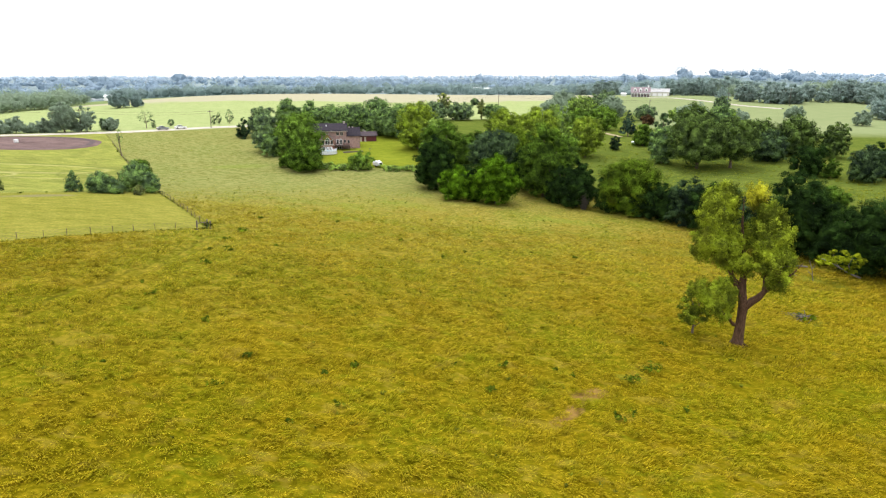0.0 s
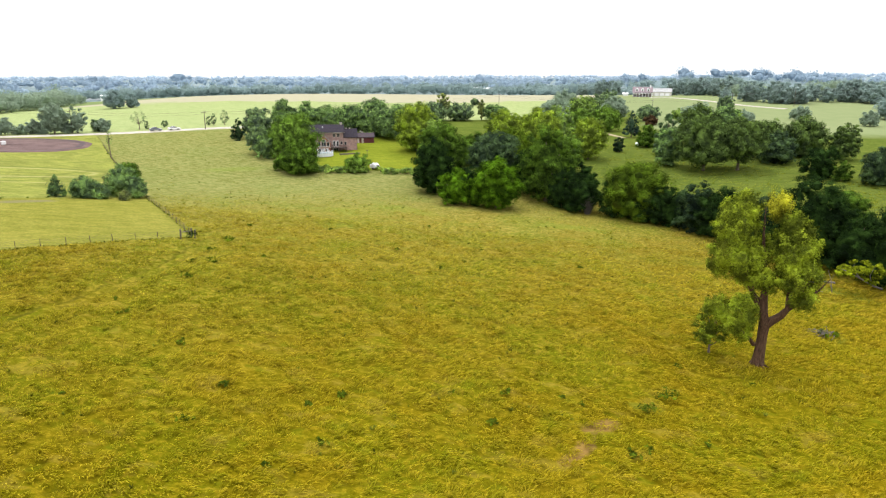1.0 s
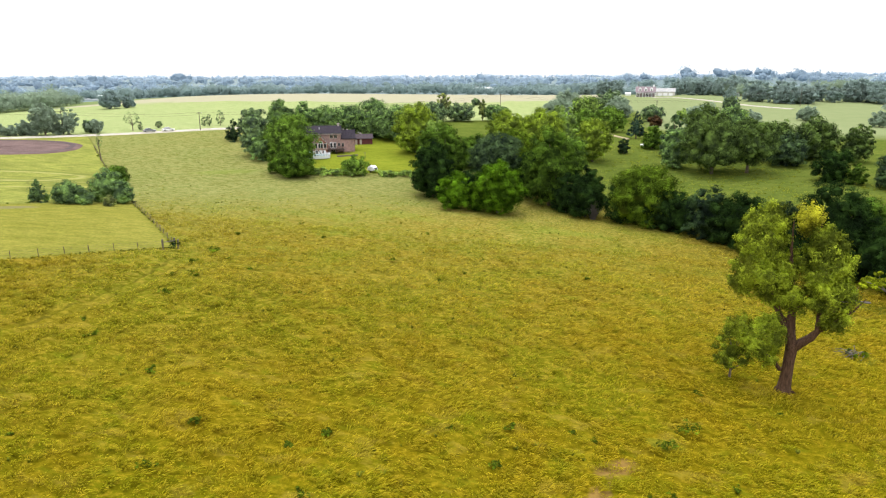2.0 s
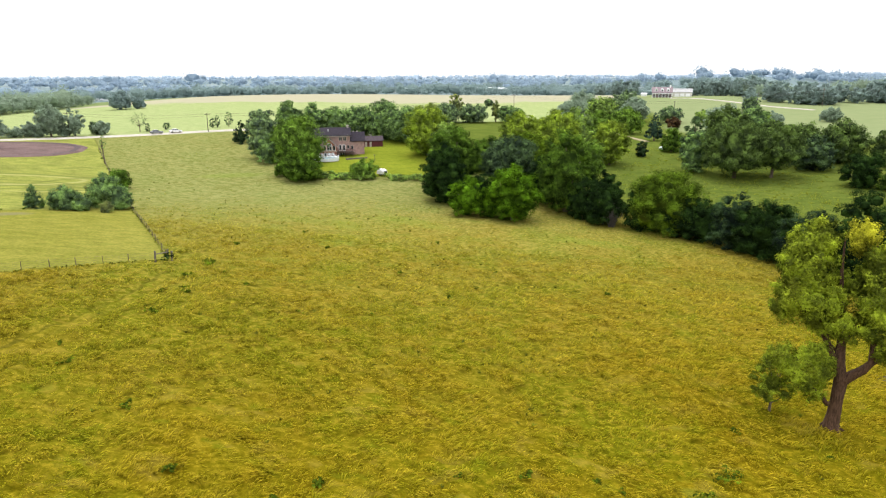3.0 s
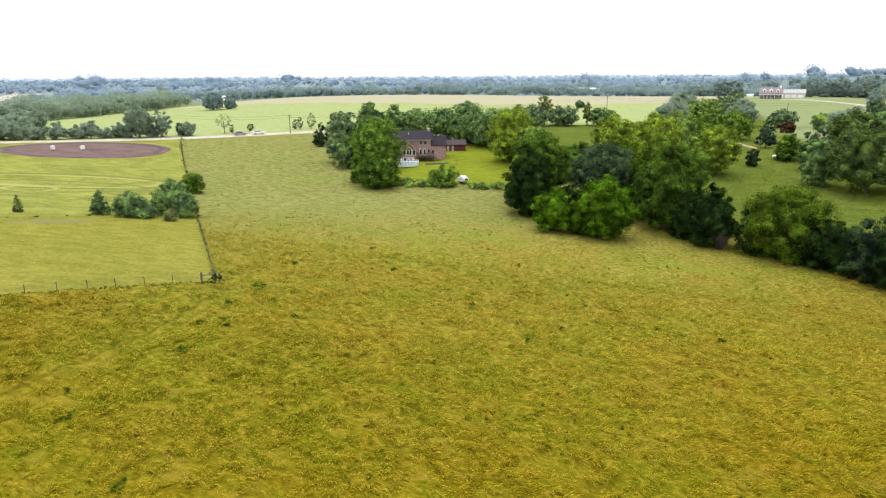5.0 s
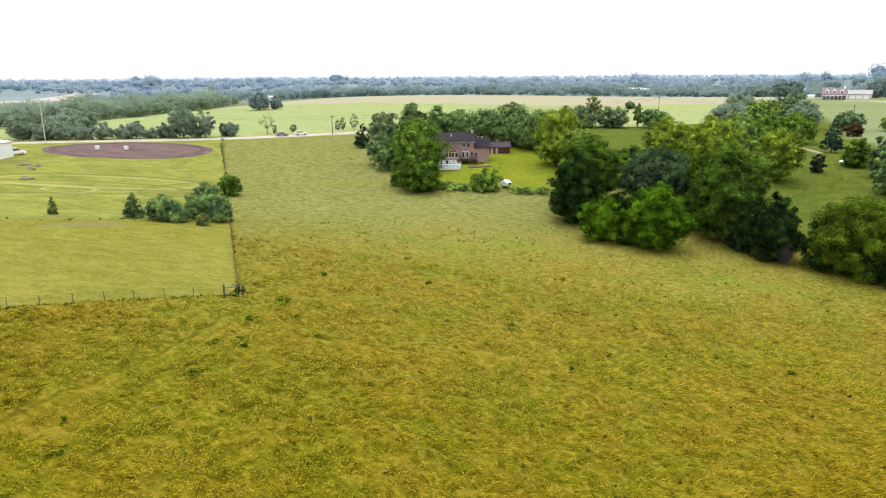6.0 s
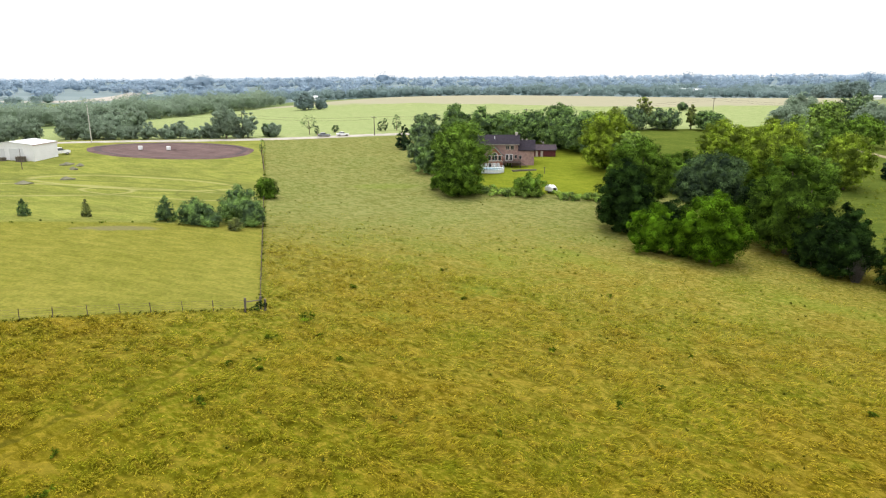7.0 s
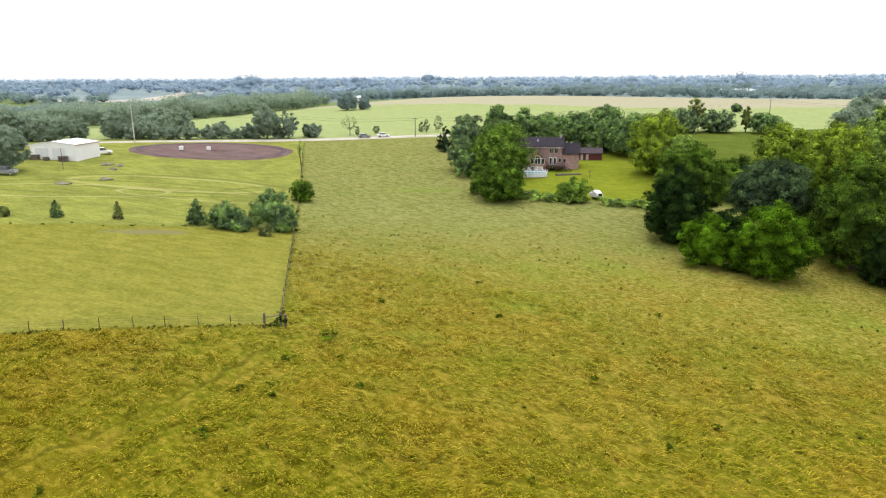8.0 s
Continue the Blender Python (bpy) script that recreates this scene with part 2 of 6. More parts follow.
    c = mix(t, mth(t, "MULTIPLY", spot(t, xyz, -85, 131, 6, 2.0, 35, noi(t, p, 0.5, 4), 1.2), 0.6), c, (0.205, 0.185, 0.11))
    # mown lawn at the house
    lawn = mth(t, "MULTIPLY", half(t, xyz, -30, 213, 0.12, 1, 0.6, wob, 3), half(t, xyz, -57, 225, 1, 0.15, 1, wob, 4))
    lawn = mth(t, "MULTIPLY", lawn, mth(t, "MULTIPLY", half(t, xyz, -12, 222, -1, 0.1, 1, wob, 4), half(t, xyz, -40, 272, 0, -1, 2)))
    c = mix(t, lawn, c, mix(t, 1.0, mix(t, wob, (0.155, 0.2, 0.02), (0.23, 0.262, 0.03)), grass, "MULTIPLY"))
    # crop and stubble beyond the road, their colours paled for haze
    crop = mix(t, wob, (0.28, 0.355, 0.15), (0.34, 0.385, 0.19))
    over = half(t, xyz, -140, 258, -0.55, 0.835, 1.5)
    c = mix(t, over, c, mix(t, 1.0, crop, grass, "MULTIPLY"))
    tan = mix(t, wob, (0.33, 0.325, 0.22), (0.40, 0.375, 0.27))
    c = mix(t, mth(t, "MULTIPLY", over, half(t, xyz, -100, 478, -0.05, 1, 6, wide, 90)), c, tan)
    green = mix(t, wob, (0.185, 0.235, 0.105), (0.25, 0.285, 0.145))
    c = mix(t, mth(t, "MULTIPLY", half(t, xyz, 85, 300, 1, -0.12, 6, wide, 30), half(t, xyz, 100, 285, 0, 1, 16, wob, 14)), c, green)
    c = mix(t, half(t, xyz, -290, 430, -1, 0.25, 10, wide, 60), c, (0.17, 0.22, 0.09))
    # far patchwork of fields, blue-grey haze put into their colour
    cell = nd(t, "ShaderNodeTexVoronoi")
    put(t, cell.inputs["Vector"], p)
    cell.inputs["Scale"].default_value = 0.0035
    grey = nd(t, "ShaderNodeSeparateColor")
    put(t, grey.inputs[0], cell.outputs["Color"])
    hazed_fields = mix(t, step(t, grey.outputs[0], 0.2, 0.8), (0.18, 0.24, 0.255), (0.24, 0.30, 0.31))
    c = mix(t, half(t, xyz, 0, 690, 0, 1, 20), c, hazed_fields)
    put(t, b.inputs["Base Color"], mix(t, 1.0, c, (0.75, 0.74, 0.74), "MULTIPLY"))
    rough = mth(t, "ADD", mth(t, "MULTIPLY", noi(t, stretch(t, p, 0.85, 1.25, 0.3, 20), 1.5, 4, 0.6), 1.0), mth(t, "MULTIPLY", fine, 0.5))
    bump(t, b, rough, 0.5, 0.3)
    return m


GROUND = ground_material()


def leafy(name, rgb, light=1.55, yellow=0.0, low=0.52):
    """Foliage: each leaf spray its own tone, lighter and darker boughs."""
    m = bpy.data.materials.new(name)
    m.use_nodes = True
    t = m.node_tree
    t.nodes.remove(t.nodes["Principled BSDF"])
    p = where(t)
    isl = nd(t, "ShaderNodeNewGeometry").outputs["Random Per Island"]
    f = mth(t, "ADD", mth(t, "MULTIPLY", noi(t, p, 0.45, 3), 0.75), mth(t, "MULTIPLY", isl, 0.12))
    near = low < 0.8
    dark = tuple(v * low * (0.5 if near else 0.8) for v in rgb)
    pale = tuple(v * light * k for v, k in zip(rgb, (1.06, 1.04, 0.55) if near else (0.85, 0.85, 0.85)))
    # random bough-sized tones; their contrast also stands in for crown shading
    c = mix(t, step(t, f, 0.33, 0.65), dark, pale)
    if yellow:
        c = mix(t, step(t, noi(t, p, 0.3, 2), 0.55, 0.7, 0, yellow), c, (0.32, 0.27, 0.015))
    d = nd(t, "ShaderNodeBsdfDiffuse")
    tr = nd(t, "ShaderNodeBsdfTranslucent")
    put(t, d.inputs[0], c)
    put(t, tr.inputs[0], mix(t, 1.0, c, (1.1, 1.2, 0.8) if near else (1, 1, 1), "MULTIPLY"))
    s = nd(t, "ShaderNodeMixShader")
    s.inputs[0].default_value = 0.12 if near else 0.5
    t.links.new(d.outputs[0], s.inputs[1])
    t.links.new(tr.outputs[0], s.inputs[2])
    t.links.new(s.outputs[0], t.nodes["Material Output"].inputs[0])
    return m


LEAF = {
    "dark": leafy("dark_leaves", (0.024, 0.05, 0.019), 1.7),
    "mid": leafy("green_leaves", (0.08, 0.145, 0.03), 1.8),
    # oak, soft and shade hold extra blue or lightness to suggest haze
    "oak": leafy("oak_leaves", (0.088, 0.136, 0.056), 1.85, low=0.6),
    "fresh": leafy("lush_green_leaves", (0.132, 0.225, 0.052), 1.75, low=0.6),
    "bright": leafy("bright_leaves", (0.072, 0.15, 0.014), 1.85),
    "lime": leafy("light_olive_leaves", (0.215, 0.30, 0.05), 1.75, low=0.72),
    "olive": leafy("olive_leaves", (0.085, 0.14, 0.02), 1.75, 0.05),
    "soft": leafy("soft_green_leaves", (0.2, 0.30, 0.10), 1.75, low=0.72),
    "slate": leafy("slate_green_leaves", (0.07, 0.115, 0.078), 1.8),
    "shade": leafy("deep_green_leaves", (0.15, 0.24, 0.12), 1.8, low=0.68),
    "lone": leafy("cottonwood_leaves", (0.235, 0.30, 0.038), 1.65, 0.1),
    "gold": leafy("thin_golden_leaves", (0.34, 0.34, 0.04), 1.5),
    "tuft": leafy("tuft_leaves", (0.17, 0.19, 0.03), 1.3, low=0.7),
    "weed": leafy("weed_leaves", (0.125, 0.185, 0.018), 1.6, low=0.62),
    "yellow": leafy("yellow_leaves", (0.27, 0.33, 0.025), 1.5),
    # blue and steel: middle-distance haze put into the leaf colour
    "blue": leafy("hazed_grey_green_leaves", (0.17, 0.25, 0.18)),
    "steel": leafy("hazed_steel_leaves", (0.33, 0.43, 0.40), 1.2, low=0.85),
    "cedar": leafy("cedar_needles", (0.036, 0.064, 0.045), 1.8),
    "spruce": leafy("spruce_needles", (0.05, 0.09, 0.095), 1.5),
    "red": leafy("red_leaves", (0.13, 0.08, 0.06), 1.3),
    "sage": leafy("pale_leaves", (0.25, 0.30, 0.14), 1.4),
    # mist to faint: distance haze put into the leaf colour, stronger each time
    "mist": leafy("hazed_green_leaves", (0.30, 0.385, 0.28), 1.25, low=0.85),
    "pale": leafy("hazed_pale_green_leaves", (0.27, 0.36, 0.35), 1.12, low=0.95),
    "hazed": leafy("hazed_blue_green_leaves", (0.34, 0.44, 0.54), 1.1, low=1.0),
    "faint": leafy("horizon_haze_leaves", (0.52, 0.62, 0.73), 1.1, low=1.05),
}


def bark_material(name, rgb):
    m, t, b = material(name, 0.9, 0, 0.2)
    p = stretch(t, where(t), 5, 5, 0.8)
    f = noi(t, p, 1.6, 4, 0.65)
    put(t, b.inputs["Base Color"], mix(t, step(t, f, 0.3, 0.7), tuple(v * 0.45 for v in rgb), tuple(v * 1.4 for v in rgb)))
    bump(t, b, f, 0.9, 0.12)
    return m


BARK, BARK_RED = bark_material("grey_bark", (0.13, 0.10, 0.075)), bark_material("furrowed_bark", (0.082, 0.045, 0.027))
DEAD = plain("dead_wood", (0.15, 0.13, 0.115), 0.9)


# ---- mesh helpers ----
def raw(name, verts, faces, mats, parent=None, smooth=False, slots=None):
    """A mesh object straight from arrays."""
    me = bpy.data.meshes.new(name)
    me.from_pydata(verts.tolist() if isinstance(verts, np.ndarray) else verts, [], faces.tolist() if isinstance(faces, np.ndarray) else faces)
    for m in (mats if isinstance(mats, (list, tuple)) else [mats]):
        me.materials.append(m)
    if slots is not None:
        me.polygons.foreach_set("material_index", slots)
    if smooth:
        me.polygons.foreach_set("use_smooth", np.ones(len(me.polygons), bool))
    me.update()
    ob = new(name, me)
    ob.parent = parent
    return ob


def part(name, bm, mat, parent, label="", smooth=False):
    me = bpy.data.meshes.new(name)
    bmesh.ops.recalc_face_normals(bm, faces=bm.faces)
    bm.to_mesh(me)
    bm.free()
    me.materials.append(mat)
    if smooth:
        me.polygons.foreach_set("use_smooth", np.ones(len(me.polygons), bool))
    ob = new(name, me)
    ob.parent = parent
    return tagged(ob, label)


def thing(name, m, label, category, group="", kind=""):
    ob = new(name)
    ob.empty_display_size = 0.3
    ob.matrix_world = m
    return tagged(ob, label, category, group, kind)


def box(bm, x0, y0, z0, x1, y1, z1, bevel=0.0):
    v = [bm.verts.new(p) for p in ((x0, y0, z0), (x1, y0, z0), (x1, y1, z0), (x0, y1, z0), (x0, y0, z1), (x1, y0, z1), (x1, y1, z1), (x0, y1, z1))]
    f = [bm.faces.new([v[i] for i in q]) for q in ((3, 2, 1, 0), (4, 5, 6, 7), (0, 1, 5, 4), (1, 2, 6, 5), (2, 3, 7, 6), (3, 0, 4, 7))]
    if bevel:
        bmesh.ops.bevel(bm, geom=list({e for q in f for e in q.edges}), offset=bevel, segments=1, affect="EDGES")
    return bm


def boxes(*rows, bevel=0.0):
    bm = bmesh.new()
    for q in rows:
        box(bm, *q, bevel=bevel)
    return bm


def prism(outline, y0, y1):
    """An outline in x and z, pushed from y0 to y1."""
    bm = bmesh.new()
    a = [bm.verts.new((x, y0, z)) for x, z in outline]
    c = [bm.verts.new((x, y1, z)) for x, z in outline]
    bm.faces.new(a)
    bm.faces.new(c[::-1])
    for i in range(len(a)):
        j = (i + 1) % len(a)
        bm.faces.new((a[j], a[i], c[i], c[j]))
    return bm


def turned(profile, n=12, bm=None, at=(0, 0, 0), sx=1.0, sy=1.0):
    """A profile of (radius, z) turned round the upright axis, closed at both ends."""
    bm = bm or bmesh.new()
    rings = [[bm.verts.new((at[0] + sx * r * math.cos(math.tau * i / n), at[1] + sy * r * math.sin(math.tau * i / n), at[2] + z)) for i in range(n)] for r, z in profile]
    for a, c in zip(rings, rings[1:]):
        for i in range(n):
            bm.faces.new((a[i], a[(i + 1) % n], c[(i + 1) % n], c[i]))
    bm.faces.new(rings[0][::-1])
    bm.faces.new(rings[-1])
    return bm


def tubes(paths, n=7):
    """Tapered tubes: each path is a list of (x, y, z, radius). Returns arrays."""
    vs, fs = [], []
    for path in paths:
        base = len(vs)
        pts = [Vector(p[:3]) for p in path]
        for i, p in enumerate(pts):
            d = (pts[min(i + 1, len(pts) - 1)] - pts[max(i - 1, 0)]).normalized()
            u = d.orthogonal().normalized()
            if abs(d.z) > 0.3:
                u = (Vector((1, 0, 0)) - d * d.x).normalized()
            w = d.cross(u)
            for k in range(n):
                a = math.tau * k / n
                vs.append(tuple(p + (u * math.cos(a) + w * math.sin(a)) * path[i][3] * (1 + 0.12 * math.sin(3 * a + i))))
        for i in range(len(pts) - 1):
            for k in range(n):
                fs.append((base + i * n + k, base + i * n + (k + 1) % n, base + (i + 1) * n + (k + 1) % n, base + (i + 1) * n + k))
        vs.append(tuple(pts[-1]))
        fs += [(base + (len(pts) - 1) * n + k, base + (len(pts) - 1) * n + (k + 1) % n, len(vs) - 1) for k in range(n)]
    return vs, fs


def ico(level):
    bm = bmesh.new()
    bmesh.ops.create_icosphere(bm, subdivisions=level, radius=1)
    v, f = np.array([q.co[:] for q in bm.verts]), np.array([[q.index for q in a.verts] for a in bm.faces])
    bm.free()
    return v, f


ICO1, ICO2 = ico(1), ico(2)


def unit(a):
    return a / np.maximum(np.linalg.norm(a, axis=-1, keepdims=True), 1e-6)


def foliage(rng, lobes, count, leaf, core=0.8, pads=6, ragged=0.26):
    """Leaf sprays over boughs (x, y, z, radius, flatness). Each bough carries pads of leaves, thick above and bare below. Returns arrays."""
    lobes = np.asarray(lobes, float)
    m = len(lobes) * pads
    big = np.repeat(lobes, pads, axis=0)
    mid = np.average(lobes[:, :3], axis=0, weights=lobes[:, 3])
    away = unit((big[:, :3] - mid) * [1, 1, 0.7])
    way = unit(rng.normal(size=(m, 3)) * 0.8 + away * 0.8 + [0, 0, 0.5])
    centre = big[:, :3] + way * (big[:, 3] * rng.uniform(0.5, 0.95, m))[:, None] * np.stack([np.ones(m), np.ones(m), big[:, 4]], 1)
    size = big[:, 3] * rng.uniform(0.34, 0.66, m)
    face0 = unit(way * 0.8 + [0, 0, 0.55])
    share = size ** 2
    which = rng.choice(m, count, p=share / share.sum())
    n = unit(rng.normal(size=(count, 3)) + face0[which] * 1.1)
    rad = size[which] * np.clip(rng.normal(1.0, ragged, count), 0.55, 1.5)
    pos = centre[which] + n * rad[:, None] * [1, 1, 0.72]
    c = len(pos)
    face = unit(n + rng.normal(size=(c, 3)) * 0.2 + [0, 0, 0.1])
    along = unit(np.cross(face, rng.normal(size=(c, 3))))
    side = np.cross(face, along)
    s = leaf * rng.uniform(0.6, 1.35, c)[:, None]
    v = np.stack([pos - along * s * 0.5 - side * s * 0.3, pos - along * s * 0.4 + side * s * 0.36, pos + along * s * 0.62 - face * s * 0.12], 1).reshape(-1, 3)
    f = np.arange(c * 3).reshape(-1, 3)
    vs, fs, base = [v], [f], len(v)
    # solid cores added inside the boughs to block light
    if core:
        iv, jf = ICO1
        for x, y, z, r, fl in lobes:
            vs.append(iv * (r * core * rng.uniform(0.8, 1.12, (len(iv), 1))) * [1, 1, fl] + [x, y, z])
            fs.append(jf + base)
            base += len(iv)
    return np.concatenate(vs), np.concatenate(fs)


def crown_lobes(rng, w, lo, hi, count, size=0.34, shape="round"):
    """Boughs packed over an uneven dome w wide that reaches from lo to hi."""
    rows = []
    low = lo <= 0.06 * hi
    mid = lo + (hi - lo) * (0.36 if low else 0.42)
    bulge = unit(rng.normal(size=(6, 3)))
    dent = rng.uniform(-0.17, 0.13, 6)
    for i in range(count):
        u = 1 - 2 * (i + 0.5) / count
        a = i * 2.39996 + rng.normal() * 0.25
        u = float(np.clip(u + rng.normal() * 0.08, -1, 1))
        k = math.sqrt(1 - u * u)
        d = np.array([k * math.cos(a), k * math.sin(a), u])
        out = 1 + float(np.sum(dent * np.clip(bulge @ d, 0, 1) ** 2)) + rng.normal() * 0.05
        r = w / 2 * size * rng.uniform(0.7, 1.25)
        wide = 1.0
        if shape == "cone":
            t = (u + 1) / 2
            k, wide, r = 1.0, 1.02 - 0.95 * t, r * (1.0 - 0.6 * t)
            out = 1 + rng.normal() * 0.06
        elif low and u < 0:
            wide = min(1.0, 0.86 / max(k, 0.5)) if k > 0.4 else 1.0
        if shape == "bush":
            wide *= 1.04
        x, y = math.cos(a) * k * wide * out * (w / 2 - r * 1.1), math.sin(a) * k * wide * out * (w / 2 - r * 1.1)
        z = mid + u * ((hi - mid) * out - r * 1.1 if u > 0 else mid - lo - r * 0.4)
        if shape == "cone":
            z = lo + (hi - lo) * (u + 1) / 2 * 0.97
        rows.append((x, y, z, r, rng.uniform(0.75, 0.98)))
    return rows


TREE_LABELS = {
    "lime": "broadleaf tree with a full light olive-green crown",
    "steel": "distant broadleaf tree with foliage blued for haze",
    "slate": "broadleaf tree with dark dull blue-green foliage",
    "dark": "tall broadleaf tree with dense dark green summer foliage", "mid": "broadleaf tree with a full green rounded crown",
    "bright": "low broadleaf tree with bright fresh green leaves", "olive": "broadleaf tree with a yellowish olive green crown",
    "blue": "broadleaf tree with grey-green foliage tinted for haze", "cedar": "dark green cedar tree with dense layered boughs",
    "spruce": "blue-green conical spruce tree", "red": "small ornamental tree with dark red leaves", "sage": "slender tree with thin pale green foliage",
    "soft": "broadleaf tree with a full light green crown", "shade": "broadleaf tree with a deep green rounded crown", "oak": "oak tree with a wide dark olive crown", "mist": "distant broadleaf tree with green foliage paled for haze",
    "pale": "distant broadleaf tree with grey-green foliage paled for haze", "fresh": "broadleaf tree with a lush green rounded crown", "yellow": "small tree with yellow leaves", "lone": "cottonwood tree"}


def tree(x, y, h, w, look_of="mid", seed=0, clear=0.12, count=0, leaf=0.0, lobes=0, shape="round", name="tree", label="", group="", sink=0.15, category="tree", size=0.25, bark=None, core=0.52):
    """A tree or bush: a tapered trunk with limbs, and a crown of leaf sprays, standing at (x, y)."""
    rng = np.random.default_rng(seed * 7919 + 13)
    far = math.hypot(x + 1, y - 30)
    leaf = leaf or max(0.2 if h < 5 else 0.3, min(1.4, far * (0.0022 if h < 5 else 0.0028 if far < 200 else 0.0030)))
    count = int((count or min(12000, max(700, 8.0 * w * h / (leaf * leaf)))) * (2.6 if far < 215 else 2))
    leaf = leaf * (0.62 if far < 215 else 0.72)
    lobes = lobes or int(max(18, min(60, w * h / 3.2)))
    rows = crown_lobes(rng, w, clear * h, h, lobes, size, shape)
    body = thing(name, pose(x, y, hz(x, y) - sink, 0, 0, rng.uniform(0, 360)), label or TREE_LABELS[look_of], category, group)
    top = h * (0.85 if shape == "cone" else 0.6)
    r0 = max(0.06, 0.022 * h + 0.006 * w)
    bend = rng.normal(size=2) * 0.03 * h
    stem = [(bend[0] * k * k, bend[1] * k * k, top * k, r0 * (1.35 if k == 0 else 1) * (1 - 0.75 * k)) for k in (0, 0.08, 0.3, 0.55, 0.8, 1)]
    paths = [stem]
    for q in sorted(rows, key=lambda q: -q[3])[:7]:
        z0 = min(max(0.18 * h, q[2] - 0.25 * h), top * 0.9)
        k = z0 / top
        sx, sy = bend[0] * k * k, bend[1] * k * k
        paths.append([(sx, sy, z0, r0 * 0.5 * (1 - 0.6 * k)), ((sx + q[0]) / 2, (sy + q[1]) / 2, z0 + (q[2] - z0) * 0.4, r0 * 0.3), (q[0], q[1], q[2], r0 * 0.1)])
    v, f = tubes(paths, 6)
    raw("trunk", v, f, bark or BARK, body, True)
    v, f = foliage(rng, rows, count, leaf, 0.66 if core else 0)
    if core:
        # leaves and twigs in the depth of the crown
        n = count // 7
        d = unit(rng.normal(size=(n, 3)))
        p = d * rng.uniform(core, core + 0.3, (n, 1)) * [w / 2, w / 2, 1]
        mid0 = clear * h + (1 - clear) * h * 0.4
        p[:, 2] = mid0 + p[:, 2] * np.where(p[:, 2] > 0, h - mid0, mid0 - clear * h)
        a, c = unit(rng.normal(size=(n, 3))) * leaf * 0.8, unit(rng.normal(size=(n, 3))) * leaf * 0.6
        q = np.arange(n)[:, None] * 3 + len(v)
        v = np.concatenate([v, np.stack([p - a, p + c, p + a], 1).reshape(-1, 3)])
        f = np.concatenate([f, q + [0, 1, 2]])
        # inner hull added to block light, so gaps between boughs go dark
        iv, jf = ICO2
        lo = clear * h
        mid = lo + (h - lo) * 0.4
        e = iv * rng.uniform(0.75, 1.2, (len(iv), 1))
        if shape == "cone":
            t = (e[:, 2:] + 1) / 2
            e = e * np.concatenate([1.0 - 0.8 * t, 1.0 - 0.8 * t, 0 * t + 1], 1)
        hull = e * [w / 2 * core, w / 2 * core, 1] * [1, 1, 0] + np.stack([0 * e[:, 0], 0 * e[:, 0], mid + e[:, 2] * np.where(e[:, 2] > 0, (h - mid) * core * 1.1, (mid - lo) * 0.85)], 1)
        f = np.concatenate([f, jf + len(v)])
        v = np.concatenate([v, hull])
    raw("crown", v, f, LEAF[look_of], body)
    return body


# ---- ground, road, arena ----
def stations(lo, hi, end_lo, end_hi, fine, grow):
    """Grid lines: even from lo to hi, then wider and wider out to the ends."""
    mid = list(np.arange(lo, hi, fine))
    up, s = [mid[-1]], fine
    while up[-1] < end_hi:
        s *= grow
        up.append(up[-1] + s)
    down, s = [mid[0]], fine
    while down[-1] > end_lo:
        s *= grow
        down.append(down[-1] - s)
    return np.array(down[:0:-1] + mid + up[1:])


def build_ground():
    gx, gy = stations(-56, 54, -4600, 4600, 0.45, 1.075), stations(40, 146, -1200, 4600, 0.45, 1.065)
    x, y = np.meshgrid(gx, gy)
    z = height(x, y)
    # uneven tussocky turf where the camera passes near
    fade = np.clip(1 - np.maximum(np.abs(x) - 50, 0) / 25, 0, 1) * np.clip(1 - np.maximum(y - 140, 0) / 40, 0, 1) * np.clip((y - 20) / 20, 0, 1)
    mown = ((x - CORNER.x) * -0.844 + (y - CORNER.y) * -0.536 > 0) & ((x - CORNER.x) * -0.59 + (y - CORNER.y) * 0.81 > 0)
    rough = 0.24 * (vnoise(x / 2.3, y / 1.8, 3) - 0.5) + 0.52 * (vnoise(x / 1.25, y / 1.05, 5) - 0.5) * (0.4 + vnoise(x / 7, y / 7, 8))
    z = z + rough * fade * np.where(mown, 0.25, 1)
    # ruts of the old wheel track
    rut = x - (-38.87 - 0.00934 * (y - 94.6) ** 2)
    z = z - (0.2 * np.exp(-(rut / 0.34) ** 2) + 0.12 * np.exp(-((rut - 1.5) / 0.34) ** 2)) * np.clip((y - 64) / 6, 0, 1) * np.clip((100 - y) / 6, 0, 1)
    nx, ny = len(gx), len(gy)
    v = np.stack([x, y, z], -1).reshape(-1, 3)
    i = (np.arange(ny - 1)[:, None] * nx + np.arange(nx - 1)).reshape(-1, 1)
    f = i + np.array([0, 1, nx + 1, nx])
    ob = raw("ground", v, f, GROUND, None, True)
    return tagged(ob, "rolling grassland with rough olive pasture, mown fields and far crops", "ground", kind="structure")


build_ground()


